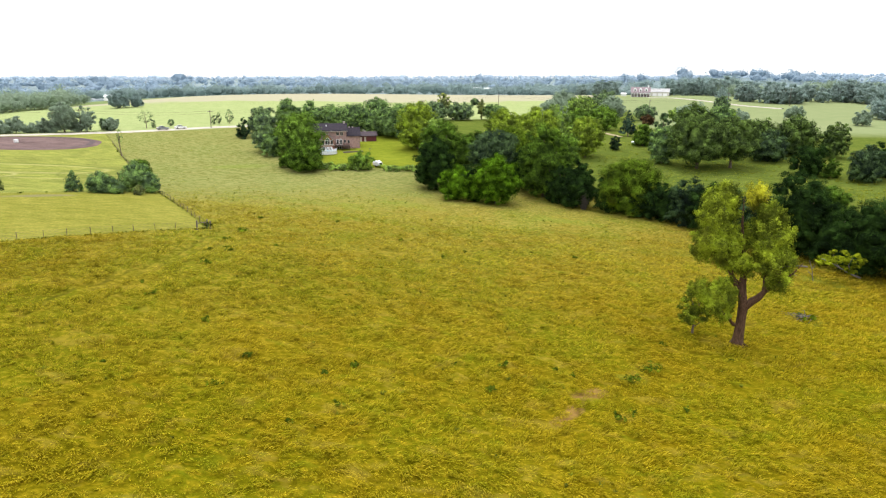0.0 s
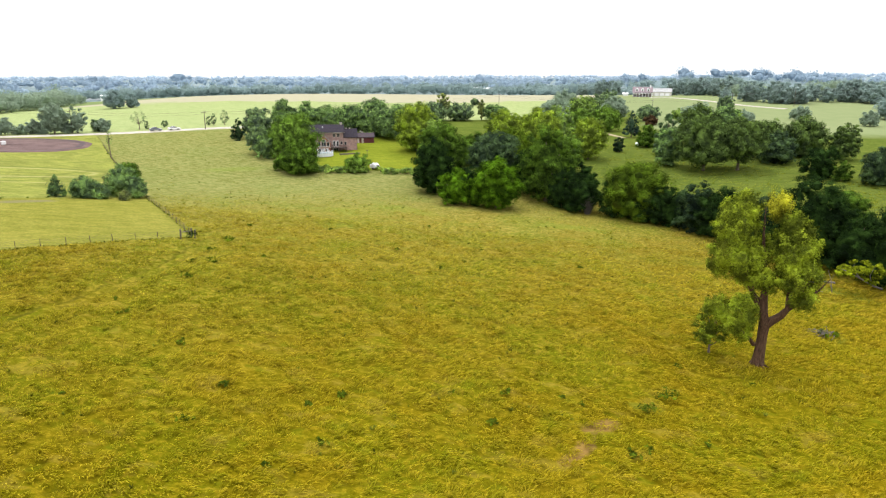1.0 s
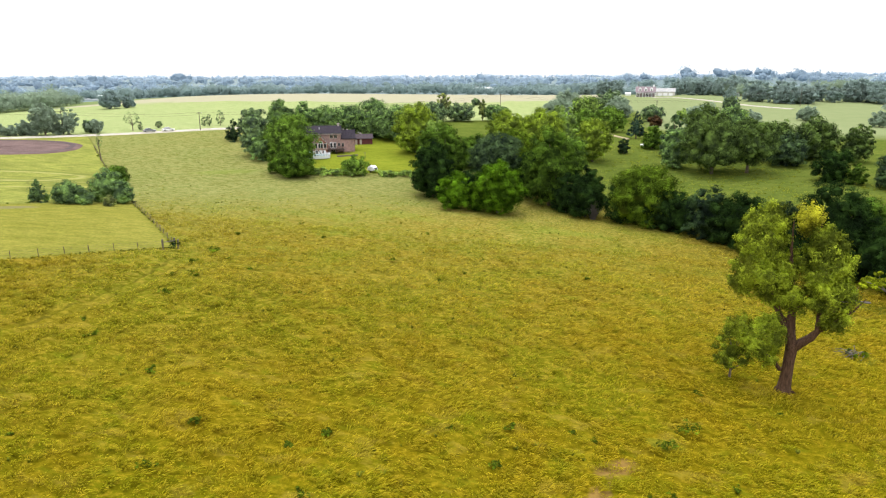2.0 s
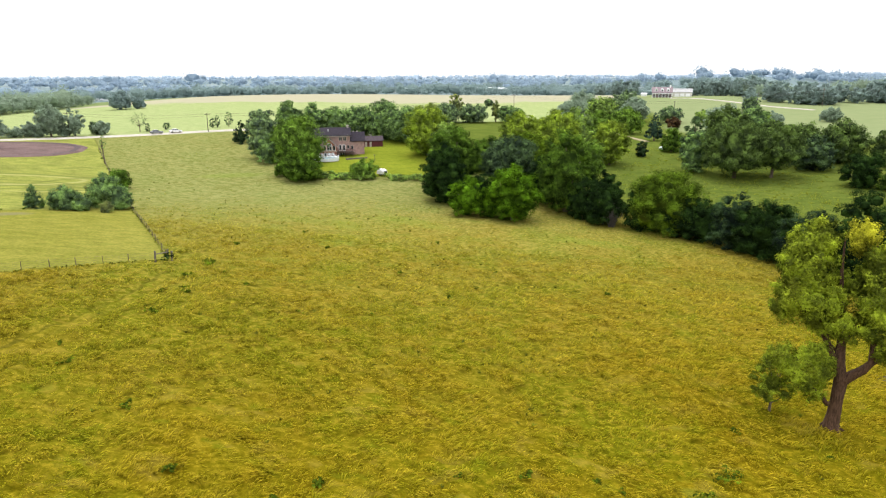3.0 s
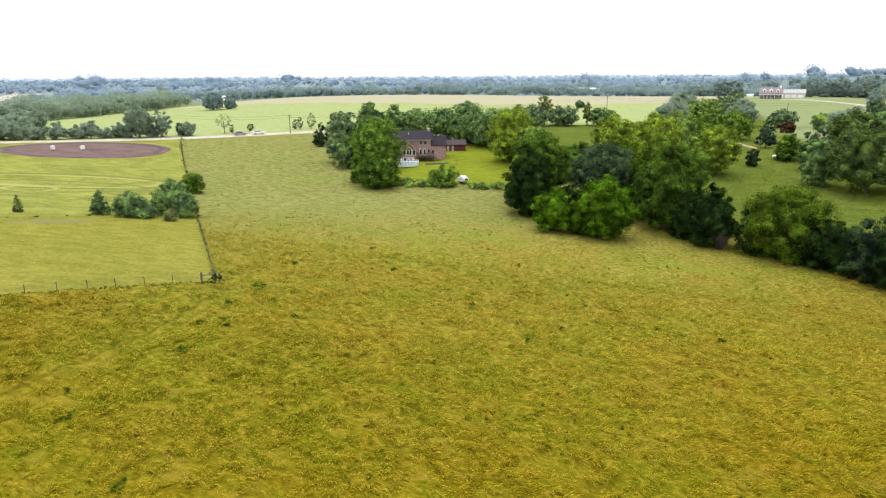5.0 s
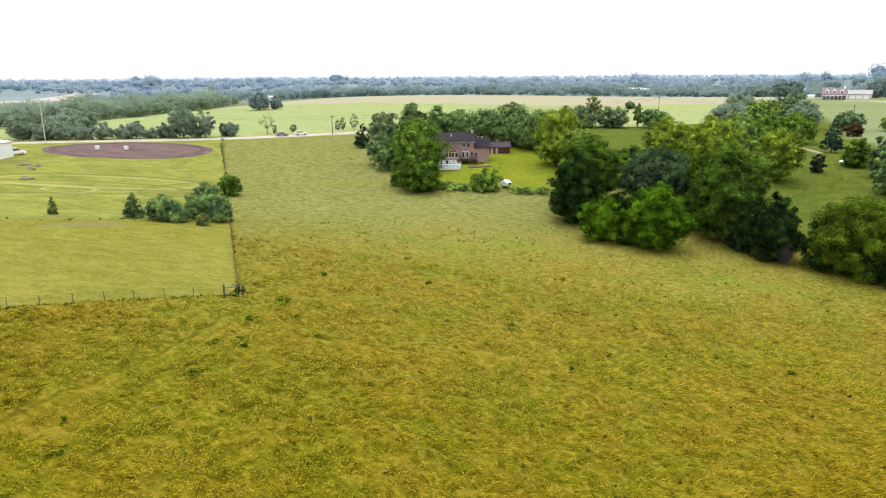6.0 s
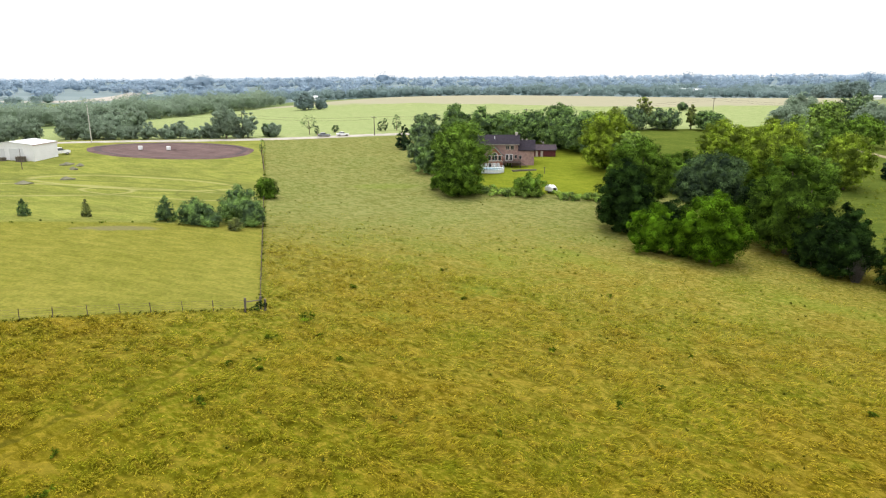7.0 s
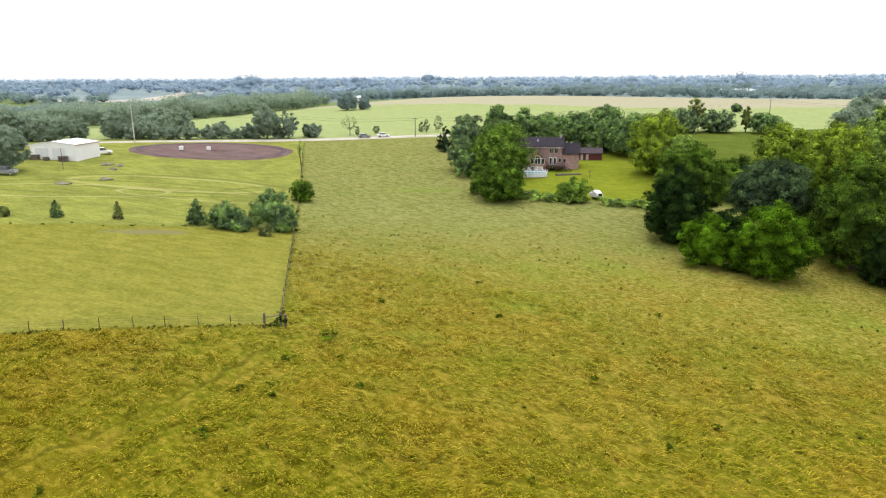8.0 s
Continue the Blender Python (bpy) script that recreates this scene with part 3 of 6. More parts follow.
def strip(name, line, width, mat, label, rise=0.10, kind="structure", category="road"):
    """A strip of road draped over the land along a line."""
    pts = [Vector(p) for p in line]
    path = []
    for a, c in zip(pts, pts[1:]):
        n = max(1, int((c - a).length / 4))
        path += [a.lerp(c, i / n) for i in range(n)]
    path.append(pts[-1])
    # round the corners off
    for _ in range(6):
        path = [path[0]] + [(path[i - 1] + path[i] * 2 + path[i + 1]) / 4 for i in range(1, len(path) - 1)] + [path[-1]]
    v, f = [], []
    cross = [(-0.62, -0.25), (-0.5, 0.0), (-0.2, 0.05), (0.2, 0.05), (0.5, 0.0), (0.62, -0.25)]
    for i, p in enumerate(path):
        d = (path[min(i + 1, len(path) - 1)] - path[max(i - 1, 0)]).normalized()
        s = Vector((-d.y, d.x))
        for k, up in cross:
            q = p + s * k * width
            v.append((q.x, q.y, hz(q.x, q.y) + rise + up))
    for i in range(len(path) - 1):
        for k in range(5):
            f.append((i * 6 + k + 1, i * 6 + k, i * 6 + 6 + k, i * 6 + 7 + k))
    return tagged(raw(name, v, f, mat, None, True), label, category, kind=kind)


def gravel_material():
    m, t, b = material("pale_gravel", 0.95, 0, 0.2)
    p = where(t)
    f = mth(t, "ADD", mth(t, "MULTIPLY", noi(t, p, 0.3, 4), 0.6), mth(t, "MULTIPLY", noi(t, p, 9, 3), 0.4))
    put(t, b.inputs["Base Color"], mix(t, step(t, f, 0.3, 0.7), (0.25, 0.225, 0.19), (0.40, 0.37, 0.33)))
    bump(t, b, noi(t, p, 12, 3), 0.5, 0.04)
    return m


GRAVEL = gravel_material()
strip("road", [(-330, 40), (-225, 165), (-187, 213), (-160, 238), (-138, 259), (-108, 284.5), (-72, 302), (-56, 303), (-42, 294), (-36, 282), (-37, 268)], 4.8, GRAVEL, "pale gravel country road along the fields", 0.16)
strip("road", [(-790, 660), (-735, 715), (-722, 765), (-790, 900), (-880, 1030)], 34, GRAVEL, "wide pale highway among far woods", 0.5)
strip("driveway", [(141, 520), (157, 519), (170, 476), (178, 441), (186, 428), (195, 417)], 3.2, GRAVEL, "pale gravel drive up to a distant house", 0.2)
strip("driveway", [(52, 350), (60, 300), (66, 277)], 2.0, plain("bare_earth_track", (0.24, 0.20, 0.12), 0.95, 0, 0.3, 1.5), "bare earth track and turning place by the pasture", 0.12)


def build_arena():
    """An oval of bare tilled earth with a low worked rim."""
    m, t, b = material("tilled_earth", 0.95, 0, 0.15)
    p = where(t)
    f = mth(t, "ADD", mth(t, "MULTIPLY", noi(t, p, 0.25, 4), 0.55), mth(t, "MULTIPLY", noi(t, p, 3.5, 4, 0.7), 0.45))
    put(t, b.inputs["Base Color"], mix(t, step(t, f, 0.3, 0.7), (0.065, 0.04, 0.04), (0.14, 0.092, 0.085)))
    bump(t, b, noi(t, p, 2.5, 4), 0.8, 0.15)
    v, f, n = [], [], 96
    ux, uy = Vector((0.777, 0.63)), Vector((-0.63, 0.777))
    rings = [(0.02, 0.06), (0.25, 0.06), (0.5, 0.06), (0.74, 0.06), (0.8, 0.03), (0.85, 0.08), (0.93, 0.2), (0.97, 0.22), (1.02, -0.12)]
    for k, up in rings:
        for i in range(n):
            a = math.tau * i / n
            wob = 1 + 0.012 * math.sin(5 * a) + 0.008 * math.sin(11 * a + 1)
            q = Vector((-145.5, 218.5)) + ux * 24 * k * wob * math.cos(a) + uy * 17.5 * k * wob * math.sin(a)
            v.append((q.x, q.y, hz(q.x, q.y) + up + 0.05))
    for j in range(len(rings) - 1):
        for i in range(n):
            f.append((j * n + i, j * n + (i + 1) % n, j * n + n + (i + 1) % n, j * n + n + i))
    f.append(list(range(n)))
    damp = plain("damp_earth", (0.055, 0.036, 0.038), 0.95, 0, 0.35, 1.5, relief=0.6)
    slots = [1 if j == 5 else 0 for j in range(len(rings) - 1) for i in range(n)] + [0]
    tagged(raw("arena", v, f, [m, damp], None, True, slots), "oval riding arena of bare reddish-brown tilled earth", "arena", kind="structure")


build_arena()


# ---- grass tussocks of the pasture ----
def grass_material(name, green):
    m, t, b = material(name, 0.95, 0, 0.0)
    p = where(t)
    isl = nd(t, "ShaderNodeNewGeometry").outputs["Random Per Island"]
    c = pasture(t, p)
    c = mix(t, step(t, isl, 0.4, 0.0, 0.0, 0.3), c, (0.13, 0.13, 0.01))
    sep = nd(t, "ShaderNodeSeparateXYZ")
    put(t, sep.inputs[0], p)
    # blades get the ground's tint by distance, standing in for haze and vignetting
    c = mix(t, half(t, sep.outputs, -45, 150, -0.6, 0.8, 35), c, mix(t, isl, (0.15, 0.175, 0.035), (0.24, 0.25, 0.07)))
    if green:
        c = mix(t, 0.75, c, mix(t, isl, (0.075, 0.125, 0.012), (0.17, 0.20, 0.03)))
    c = mix(t, half(t, sep.outputs, 0, 124, -0.35, 1, 80), mix(t, 1.0, c, (0.965, 0.805, 0.19), "MULTIPLY"), c)
    c = mix(t, half(t, sep.outputs, 0, 80, 0.0, -1, 22), c, mix(t, 0.15, c, (0.13, 0.165, 0.01)))
    c = mix(t, half(t, sep.outputs, 0, 135, 0, 1, 40), mix(t, 1.0, bleached(t, p, c), (1.1, 1.1, 1.1), "MULTIPLY"), c)
    c = mix(t, step(t, isl, 0.4, 0.95, 0.0, 0.12), c, (0.38, 0.32, 0.06))
    put(t, b.inputs["Base Color"], mix(t, 1.0, c, (1.22, 1.2, 0.95), "MULTIPLY"))
    tr = nd(t, "ShaderNodeBsdfTranslucent")
    put(t, tr.inputs[0], mix(t, 1.0, c, (1.4, 1.4, 1.0), "MULTIPLY"))
    s = nd(t, "ShaderNodeMixShader")
    s.inputs[0].default_value = 0.4
    t.links.new(b.outputs[0], s.inputs[1])
    t.links.new(tr.outputs[0], s.inputs[2])
    t.links.new(s.outputs[0], t.nodes["Material Output"].inputs[0])
    return m


def build_grass():
    rng = np.random.default_rng(5)
    m = grass_material("pasture_grass", False)
    xs, ys, ks = [], [], []
    # one row a tussock: distance band, tussocks a square metre, blades in each
    for lo, hi, dense, per in ((30, 62, 3.6, 10), (62, 95, 3.2, 9), (95, 135, 1.9, 7), (135, 190, 0.55, 6)):
        w0, w1 = -0.80 * hi - 8, 0.62 * hi + 8
        n = int((hi - lo) * (w1 - w0) * dense)
        xs.append(rng.uniform(w0, w1, n))
        ys.append(rng.uniform(lo, hi, n))
        ks.append(np.full(n, per))
    x, y, per = np.concatenate(xs), np.concatenate(ys), np.concatenate(ks)
    keep = vnoise(x / 1.5, y / 1.2, 9) + rng.uniform(-0.3, 0.3, len(x)) > 0.3
    keep &= rng.uniform(0, 1, len(x)) < np.clip((195 - y) / 70, 0, 1) * np.clip(((x + 45) * 0.6 - (y - 150) * 0.8 + 40) / 40, 0.12, 1)
    keep &= ~(((x - CORNER.x) * -0.844 + (y - CORNER.y) * -0.536 > -0.3) & ((x - CORNER.x) * -0.59 + (y - CORNER.y) * 0.81 > -0.3))
    keep &= (x - 56) * 0.75 + (y - 157) * 0.66 < 0
    bend = x - (-38.87 - 0.00934 * (y - 94.6) ** 2)
    keep &= ~(((np.abs(bend) < 0.85) | (np.abs(bend - 1.5) < 0.6)) & (y > 68) & (y < 99))
    x, y, per = x[keep], y[keep], per[keep]
    big = 0.6 + 0.7 * rng.uniform(0, 1, len(x)) ** 2
    lay = np.stack([np.cos(2.6 * vnoise(x / 8, y / 8, 33) - 1.8), np.sin(2.6 * vnoise(x / 8, y / 8, 33) - 1.8)], -1) * (0.35 + 0.6 * vnoise(x / 4, y / 4, 31))[:, None]
    grow = np.clip(np.hypot(x, y - 25) / 60, 1.0, 1.45)
    z = height(x, y) + 0.06
    x, y, z, big, grow, lay = [np.repeat(q, per, axis=0) for q in (x, y, z, big, grow, lay)]
    n = len(x)
    a = rng.uniform(0, math.tau, n)
    ln = rng.uniform(0.35, 0.85, n) * big * (0.4 + 0.6 * grow)
    out = np.stack([np.cos(a), np.sin(a)], -1) * rng.uniform(0.25, 0.8, (n, 1)) + lay
    root = np.stack([x, y], -1) + np.stack([np.cos(a), np.sin(a)], -1) * (rng.uniform(0, 0.5, n) * big * grow)[:, None]
    z0 = z + 0.03
    tip = root + out * ln[:, None] * 0.85
    zt = z0 + ln * rng.uniform(0.08, 0.42, n)
    side = np.stack([-out[:, 1], out[:, 0]], -1)
    side = side / np.maximum(np.linalg.norm(side, axis=1, keepdims=True), 0.1) * (0.042 * grow * rng.uniform(0.6, 1.5, n))[:, None]
    mid = root + out * ln[:, None] * 0.4
    zm = z0 + (zt - z0) * 0.85
    v = np.stack([np.c_[root, z0 - 0.1], np.c_[mid + side, zm], np.c_[tip, zt], np.c_[mid - side, zm]], 1).reshape(-1, 3)
    i = np.arange(n)[:, None] * 4
    f = np.concatenate([i + [0, 1, 3], i + [3, 1, 2]])
    tagged(raw("pasture_grass", v, f, m), "rough uneven pasture grass with straw-coloured seed heads", "grass", kind="stuff")


build_grass()


def build_creek_grass():
    """Short green tussocks of the pasture beyond the creek."""
    rng = np.random.default_rng(6)
    m = grass_material("creek_pasture_grass", True)
    n0 = 5200
    x, y = rng.uniform(30, 118, n0), rng.uniform(150, 262, n0)
    keep = ((x - 56) * 0.75 + (y - 157) * 0.66 > 4) & (vnoise(x / 4, y / 3, 4) + rng.uniform(-0.4, 0.4, n0) > 0.4)
    x, y = np.repeat(x[keep], 8), np.repeat(y[keep], 8)
    n = len(x)
    a, ln = rng.uniform(0, math.tau, n), rng.uniform(0.5, 1.1, n)
    d = np.stack([np.cos(a), np.sin(a)], -1)
    root = np.stack([x, y], -1) + d * rng.uniform(0, 0.4, (n, 1))
    z = height(x, y)
    side = np.stack([-d[:, 1], d[:, 0]], -1) * 0.09
    v = np.stack([np.c_[root - side, z - 0.1], np.c_[root + side, z - 0.1], np.c_[root + d * ln[:, None] * 0.7, z + ln * rng.uniform(0.2, 0.45, n)]], 1).reshape(-1, 3)
    tagged(raw("pasture_grass", v, np.arange(n * 3).reshape(-1, 3), m), "short green grazed grass beyond the creek", "grass", kind="stuff")


build_creek_grass()


def build_weed_and_shade_tufts():
    """Small dark weeds and cropped tussocks dotted over the farther pasture; nearer tufts imitate tussock shade."""
    rng = np.random.default_rng(17)
    x, y = rng.uniform(-95, 45, 1100), rng.uniform(118, 238, 1100)
    keep = ~(((x - CORNER.x) * -0.844 + (y - CORNER.y) * -0.536 > -1) & ((x - CORNER.x) * -0.59 + (y - CORNER.y) * 0.81 > -1))
    keep &= ((x - 56) * 0.75 + (y - 157) * 0.66 < -14) & ~((x > -58) & (y > 207)) & (vnoise(x / 11, y / 11, 21) + rng.uniform(-0.3, 0.3, 1100) > 0.55)
    keep &= (x + 140) * -0.55 + (y - 258) * 0.835 < -8
    x, y = x[keep], y[keep]
    # nearer tufts, added to imitate the dark shade marks between tussocks
    nx, ny = rng.uniform(-66, 56, 2400), rng.uniform(42, 124, 2400)
    some = (vnoise(nx / 6, ny / 6, 24) + rng.uniform(-0.35, 0.35, 2400) > 0.76) & (np.abs(nx) < 12 + ny * 0.62)
    some &= ~(((nx - CORNER.x) * -0.844 + (ny - CORNER.y) * -0.536 > -1) & ((nx - CORNER.x) * -0.59 + (ny - CORNER.y) * 0.81 > -1))
    x, y = np.concatenate([x, nx[some]]), np.concatenate([y, ny[some]])
    # a ragged line of taller grass under the fences
    k, j = rng.uniform(0, 46, 300), rng.uniform(0, 150, 240)
    fx = np.concatenate([CORNER.x + ASIDE.x * k, CORNER.x + AWAY.x * j]) + rng.normal(0, 0.18, 540)
    fy = np.concatenate([CORNER.y + ASIDE.y * k, CORNER.y + AWAY.y * j]) + rng.normal(0, 0.18, 540)
    big = np.repeat(np.concatenate([rng.uniform(0.08, 0.24, len(x)), rng.uniform(0.05, 0.16, 540)]), 9)
    x, y = np.concatenate([x, fx]), np.concatenate([y, fy])
    x, y = np.repeat(x, 9), np.repeat(y, 9)
    n = len(x)
    a = rng.uniform(0, math.tau, n)
    d = np.stack([np.cos(a), np.sin(a)], -1)
    root = np.stack([x, y], -1) + d * (rng.uniform(0, 0.6, n) * big)[:, None]
    z = height(x, y)
    side = np.stack([-d[:, 1], d[:, 0]], -1) * (big * 0.5)[:, None]
    tip = root + d * big[:, None] * 0.8
    v = np.stack([np.c_[root - side, z - 0.05], np.c_[root + side, z - 0.05], np.c_[tip, z + 0.08 + big * rng.uniform(0.3, 0.9, n)]], 1).reshape(-1, 3)
    tagged(raw("weed_and_shade_tufts", v, np.arange(n * 3).reshape(-1, 3), LEAF["tuft"]), "small dark tufts: weeds far off and under fences, imitated tussock shade near by", "weeds", kind="stuff")


build_weed_and_shade_tufts()

# ---- the lone cottonwood in the pasture ----
def sprigs(rng, masses, count, per, leaf):
    """Upright leafy sprigs through rounded masses (centre, half widths, share). Returns arrays."""
    masses = np.asarray(masses, float)
    which = rng.choice(len(masses), count, p=masses[:, 6] / masses[:, 6].sum())
    d = unit(rng.normal(size=(count, 3)) + [0, 0, 0.25])
    base = masses[which, :3] + d * masses[which, 3:6] * (rng.uniform(0.2, 1.0, count) ** 0.5)[:, None]
    axis = unit(d * [0.8, 0.8, 0.4] + [0, 0, 0.75] + rng.normal(size=(count, 3)) * 0.25)
    long = rng.uniform(0.8, 1.7, count)
    k = np.repeat(np.arange(count), per)
    n = len(k)
    t = rng.uniform(0, 1, n)
    off = rng.normal(size=(n, 3)) * (0.34 - 0.2 * t)[:, None]
    pos = base[k] + axis[k] * ((t - 0.4) * long[k])[:, None] + off
    face = unit(unit(off) + d[k] * 0.9 + rng.normal(size=(n, 3)) * 0.3 + [0, 0, 0.35])
    along = unit(np.cross(face, rng.normal(size=(n, 3))))
    side = np.cross(face, along)
    s = leaf * rng.uniform(0.6, 1.35, (n, 1))
    v = np.stack([pos - along * s * 0.5 - side * s * 0.3, pos - along * s * 0.4 + side * s * 0.36, pos + along * s * 0.62], 1).reshape(-1, 3)
    return v, np.arange(n * 3).reshape(-1, 3)


def build_cottonwood():
    rng = np.random.default_rng(42)
    x, y = 33.9, 76.7
    body = thing("cottonwood_tree", pose(x, y, hz(x, y) - 0.1, 0, 0, -22), "tall old cottonwood tree with forked reddish trunk and yellowing leaves", "tree")
    paths = [
        [(-0.1, 0, 0, 0.78), (-0.06, 0, 0.4, 0.67), (0, 0, 1.4, 0.6), (0.12, 0, 3.2, 0.53), (0.25, 0.1, 4.9, 0.56), (0.3, 0.1, 5.6, 0.44)],
        [(0.2, 0, 5.0, 0.55), (-0.1, 0.2, 6.4, 0.48), (-0.2, 0.3, 7.8, 0.42), (-0.1, 0.6, 9.6, 0.34), (-0.5, 0.7, 12, 0.24), (-0.9, 0.8, 15, 0.14), (-1, 0.8, 18, 0.05)],
        [(-0.1, 0.2, 6.6, 0.34), (-0.9, 0.1, 7.6, 0.3), (-1.5, -0.1, 8.9, 0.26), (-2.2, -0.4, 11, 0.2), (-3, -0.5, 14, 0.13), (-3.3, -0.4, 17, 0.05)],
        [(0.4, 0.1, 4.9, 0.46), (1.0, -0.1, 5.7, 0.44), (1.7, -0.2, 6.4, 0.4), (2.3, -0.2, 7.3, 0.32), (2.2, 0, 11, 0.21), (2.3, 0.2, 14, 0.13), (2.4, 0.2, 17, 0.05)],
        [(2.4, -0.2, 7.2, 0.22), (3.6, -0.6, 8.4, 0.17), (5.0, -0.8, 10.0, 0.1), (5.8, -0.8, 11.2, 0.04)],
        [(2.9, -0.2, 8.8, 0.2), (4.2, 0.6, 10.2, 0.14), (5.4, 0.9, 11.2, 0.06)],
        [(0, 0.1, 2.6, 0.26), (-0.7, -0.4, 2.7, 0.22), (-1.3, -0.7, 3.6, 0.17), (-2.4, -1.1, 4.6, 0.12), (-4, -1.3, 5.8, 0.06)],
        [(-0.2, 0.3, 7.4, 0.2), (-1.4, 0.8, 8.4, 0.14), (-2.6, 1.0, 10.2, 0.08), (-3.6, 1.1, 12.0, 0.03)],
        [(0.3, 0.4, 9.2, 0.18), (1.0, 0.8, 11.5, 0.13), (1.5, 0.7, 15, 0.09), (1.4, 0.6, 19, 0.04)],
    ]
    v, f = tubes(paths, 10)
    raw("trunk", v, f, BARK_RED, body, True)
    # dead spur and roots
    v, f = tubes([[(3.1, 0, 10.2, 0.12), (5.2, 0.2, 10.6, 0.09), (6.4, 0.2, 10.6, 0.1)], [(2.9, 0, 9.8, 0.1), (4.6, 1, 9.4, 0.06), (5.5, 1.2, 9.2, 0.03)]], 6)
    raw("dead_branch", v, f, DEAD, body, True)
    v, f = tubes([[(0.4 * math.cos(a), 0.4 * math.sin(a), 0.5, 0.35), (0.8 * math.cos(a), 0.8 * math.sin(a), 0.12, 0.18), (1.3 * math.cos(a), 1.3 * math.sin(a), -0.1, 0.06)] for a in (0.3, 1.5, 2.7, 3.6, 4.6, 5.5)], 6)
    raw("root", v, f, BARK_RED, body, True)
    # masses of leaves: centre, half widths, share of the sprigs
    upper = [(-3.6, 0.2, 15.4, 2.3, 2.3, 3.5, 1.0), (-3.5, -0.2, 12.4, 2.6, 2.4, 2.5, 0.75), (-2.9, 0.3, 17.9, 1.4, 1.4, 1.6, 0.33), (2.3, 0.0, 13.4, 2.2, 2.3, 3.1, 0.9),
             (3.1, -0.4, 10.8, 2.2, 2.0, 2.3, 0.5), (1.9, 0.4, 16.2, 1.2, 1.3, 1.5, 0.22), (-0.6, 0.2, 10.2, 2.4, 2.0, 1.5, 0.42), (3.9, -0.6, 8.5, 1.6, 1.3, 1.2, 0.13), (-0.4, 1.2, 13.0, 1.3, 1.4, 1.8, 0.16), (-5.0, 0.4, 11.4, 1.1, 1.2, 1.2, 0.14)]
    lower = [(-2.6, -0.8, 5.4, 2.0, 1.6, 2.4, 1.0), (-4.4, -0.9, 6.4, 1.4, 1.2, 1.4, 0.4), (-1.5, -0.6, 7.2, 1.2, 1.1, 1.2, 0.25)]
    v, f = sprigs(rng, upper, 560, 165, 0.21)
    raw("crown", v, f, LEAF["lone"], body)
    v, f = sprigs(rng, lower, 110, 150, 0.19)
    raw("low_bough", v, f, LEAF["lone"], body)
    v, f = sprigs(rng, [(0.3, 0.6, 18.0, 1.1, 1.1, 1.6, 1.0)], 34, 110, 0.19)
    tagged(raw("yellow_top", v, f, LEAF["gold"], body), "thin yellow leaves at the top")


build_cottonwood()

tree(29.2, 79.0, 6.0, 4.0, "lone", 29, 0.25, count=3000, leaf=0.2, lobes=26, name="tree", label="small young tree with airy yellow-green leaves beside a cottonwood", core=0.3)

# ---- trees and bushes along the creek ----
CREEK = "trees along the creek"
tree(-7, 186, 15.0, 13.4, "dark", 1, 0.04, group=CREEK)
tree(-5, 198, 18.5, 14.5, "mid", 2, 0.1, group=CREEK)
tree(-1.0, 171.5, 9.6, 9.8, "bright", 3, 0.02, shape="bush", group=CREEK)
tree(9.2, 169.4, 12.4, 13.2, "bright", 4, 0.06, group=CREEK)
tree(4.3, 170.8, 8.6, 7.4, "bright", 5, 0.0, shape="bush", group=CREEK)
tree(1.5, 181, 9.5, 10.5, "dark", 30, 0.0, shape="bush", group=CREEK)
tree(9.5, 193, 16.8, 16.0, "slate", 6, 0.25, group=CREEK, label="broadleaf tree with dark dull green foliage")
tree(22.8, 180, 20.5, 15.0, "mid", 7, 0.05, group=CREEK)
tree(19, 188, 14, 10, "dark", 8, 0.05, group=CREEK)
tree(29.7, 168.5, 11.0, 10.9, "dark", 9, 0.02, shape="bush", group=CREEK)
tree(31.5, 178, 11.5, 9, "dark", 10, 0.02, group=CREEK)
tree(42.0, 163, 14.5, 17.7, "olive", 11, 0.03, shape="bush", group=CREEK)
tree(37.0, 164, 9.7, 8.5, "dark", 12, 0.0, shape="bush", group=CREEK)
tree(45.0, 157.6, 8.6, 9.1, "dark", 23, 0.0, shape="bush", group=CREEK)
tree(53.6, 146, 9.3, 9.6, "dark", 24, 0.0, shape="bush", group=CREEK)
tree(57.4, 138, 9.7, 9.8, "dark", 25, 0.0, shape="bush", group=CREEK)
tree(61.0, 129, 10.4, 10.3, "dark", 26, 0.0, shape="bush", group=CREEK)
tree(26.0, 173, 9.7, 9.1, "dark", 27, 0.0, shape="bush", group=CREEK)
tree(67.5, 118.5, 10.8, 10.3, "dark", 28, 0.0, shape="bush", group=CREEK)
tree(47.8, 155, 9.1, 9.8, "dark", 13, 0.0, shape="bush", group=CREEK)
tree(51.4, 149, 10.8, 10.0, "cedar", 14, 0.0, shape="bush", group=CREEK)
tree(55.6, 142, 11.7, 10.5, "dark", 15, 0.0, shape="bush", group=CREEK)
tree(58.5, 134, 11.3, 10.8, "cedar", 16, 0.0, shape="bush", group=CREEK)
tree(63.0, 124, 16.5, 13, "dark", 17, 0.02, group=CREEK)
tree(70.5, 126, 14.5, 10, "mid", 18, 0.02, group=CREEK)
tree(70.6, 111.8, 14.6, 13.1, "dark", 19, 0.0, shape="bush", group=CREEK)
tree(75, 103, 14.5, 11.5, "dark", 20, 0.0, group=CREEK)
tree(75, 92, 13.5, 12.5, "dark", 21, 0.0, shape="bush", group=CREEK)
tree(82, 84, 14.0, 13.7, "dark", 22, 0.0, shape="bush", group=CREEK)

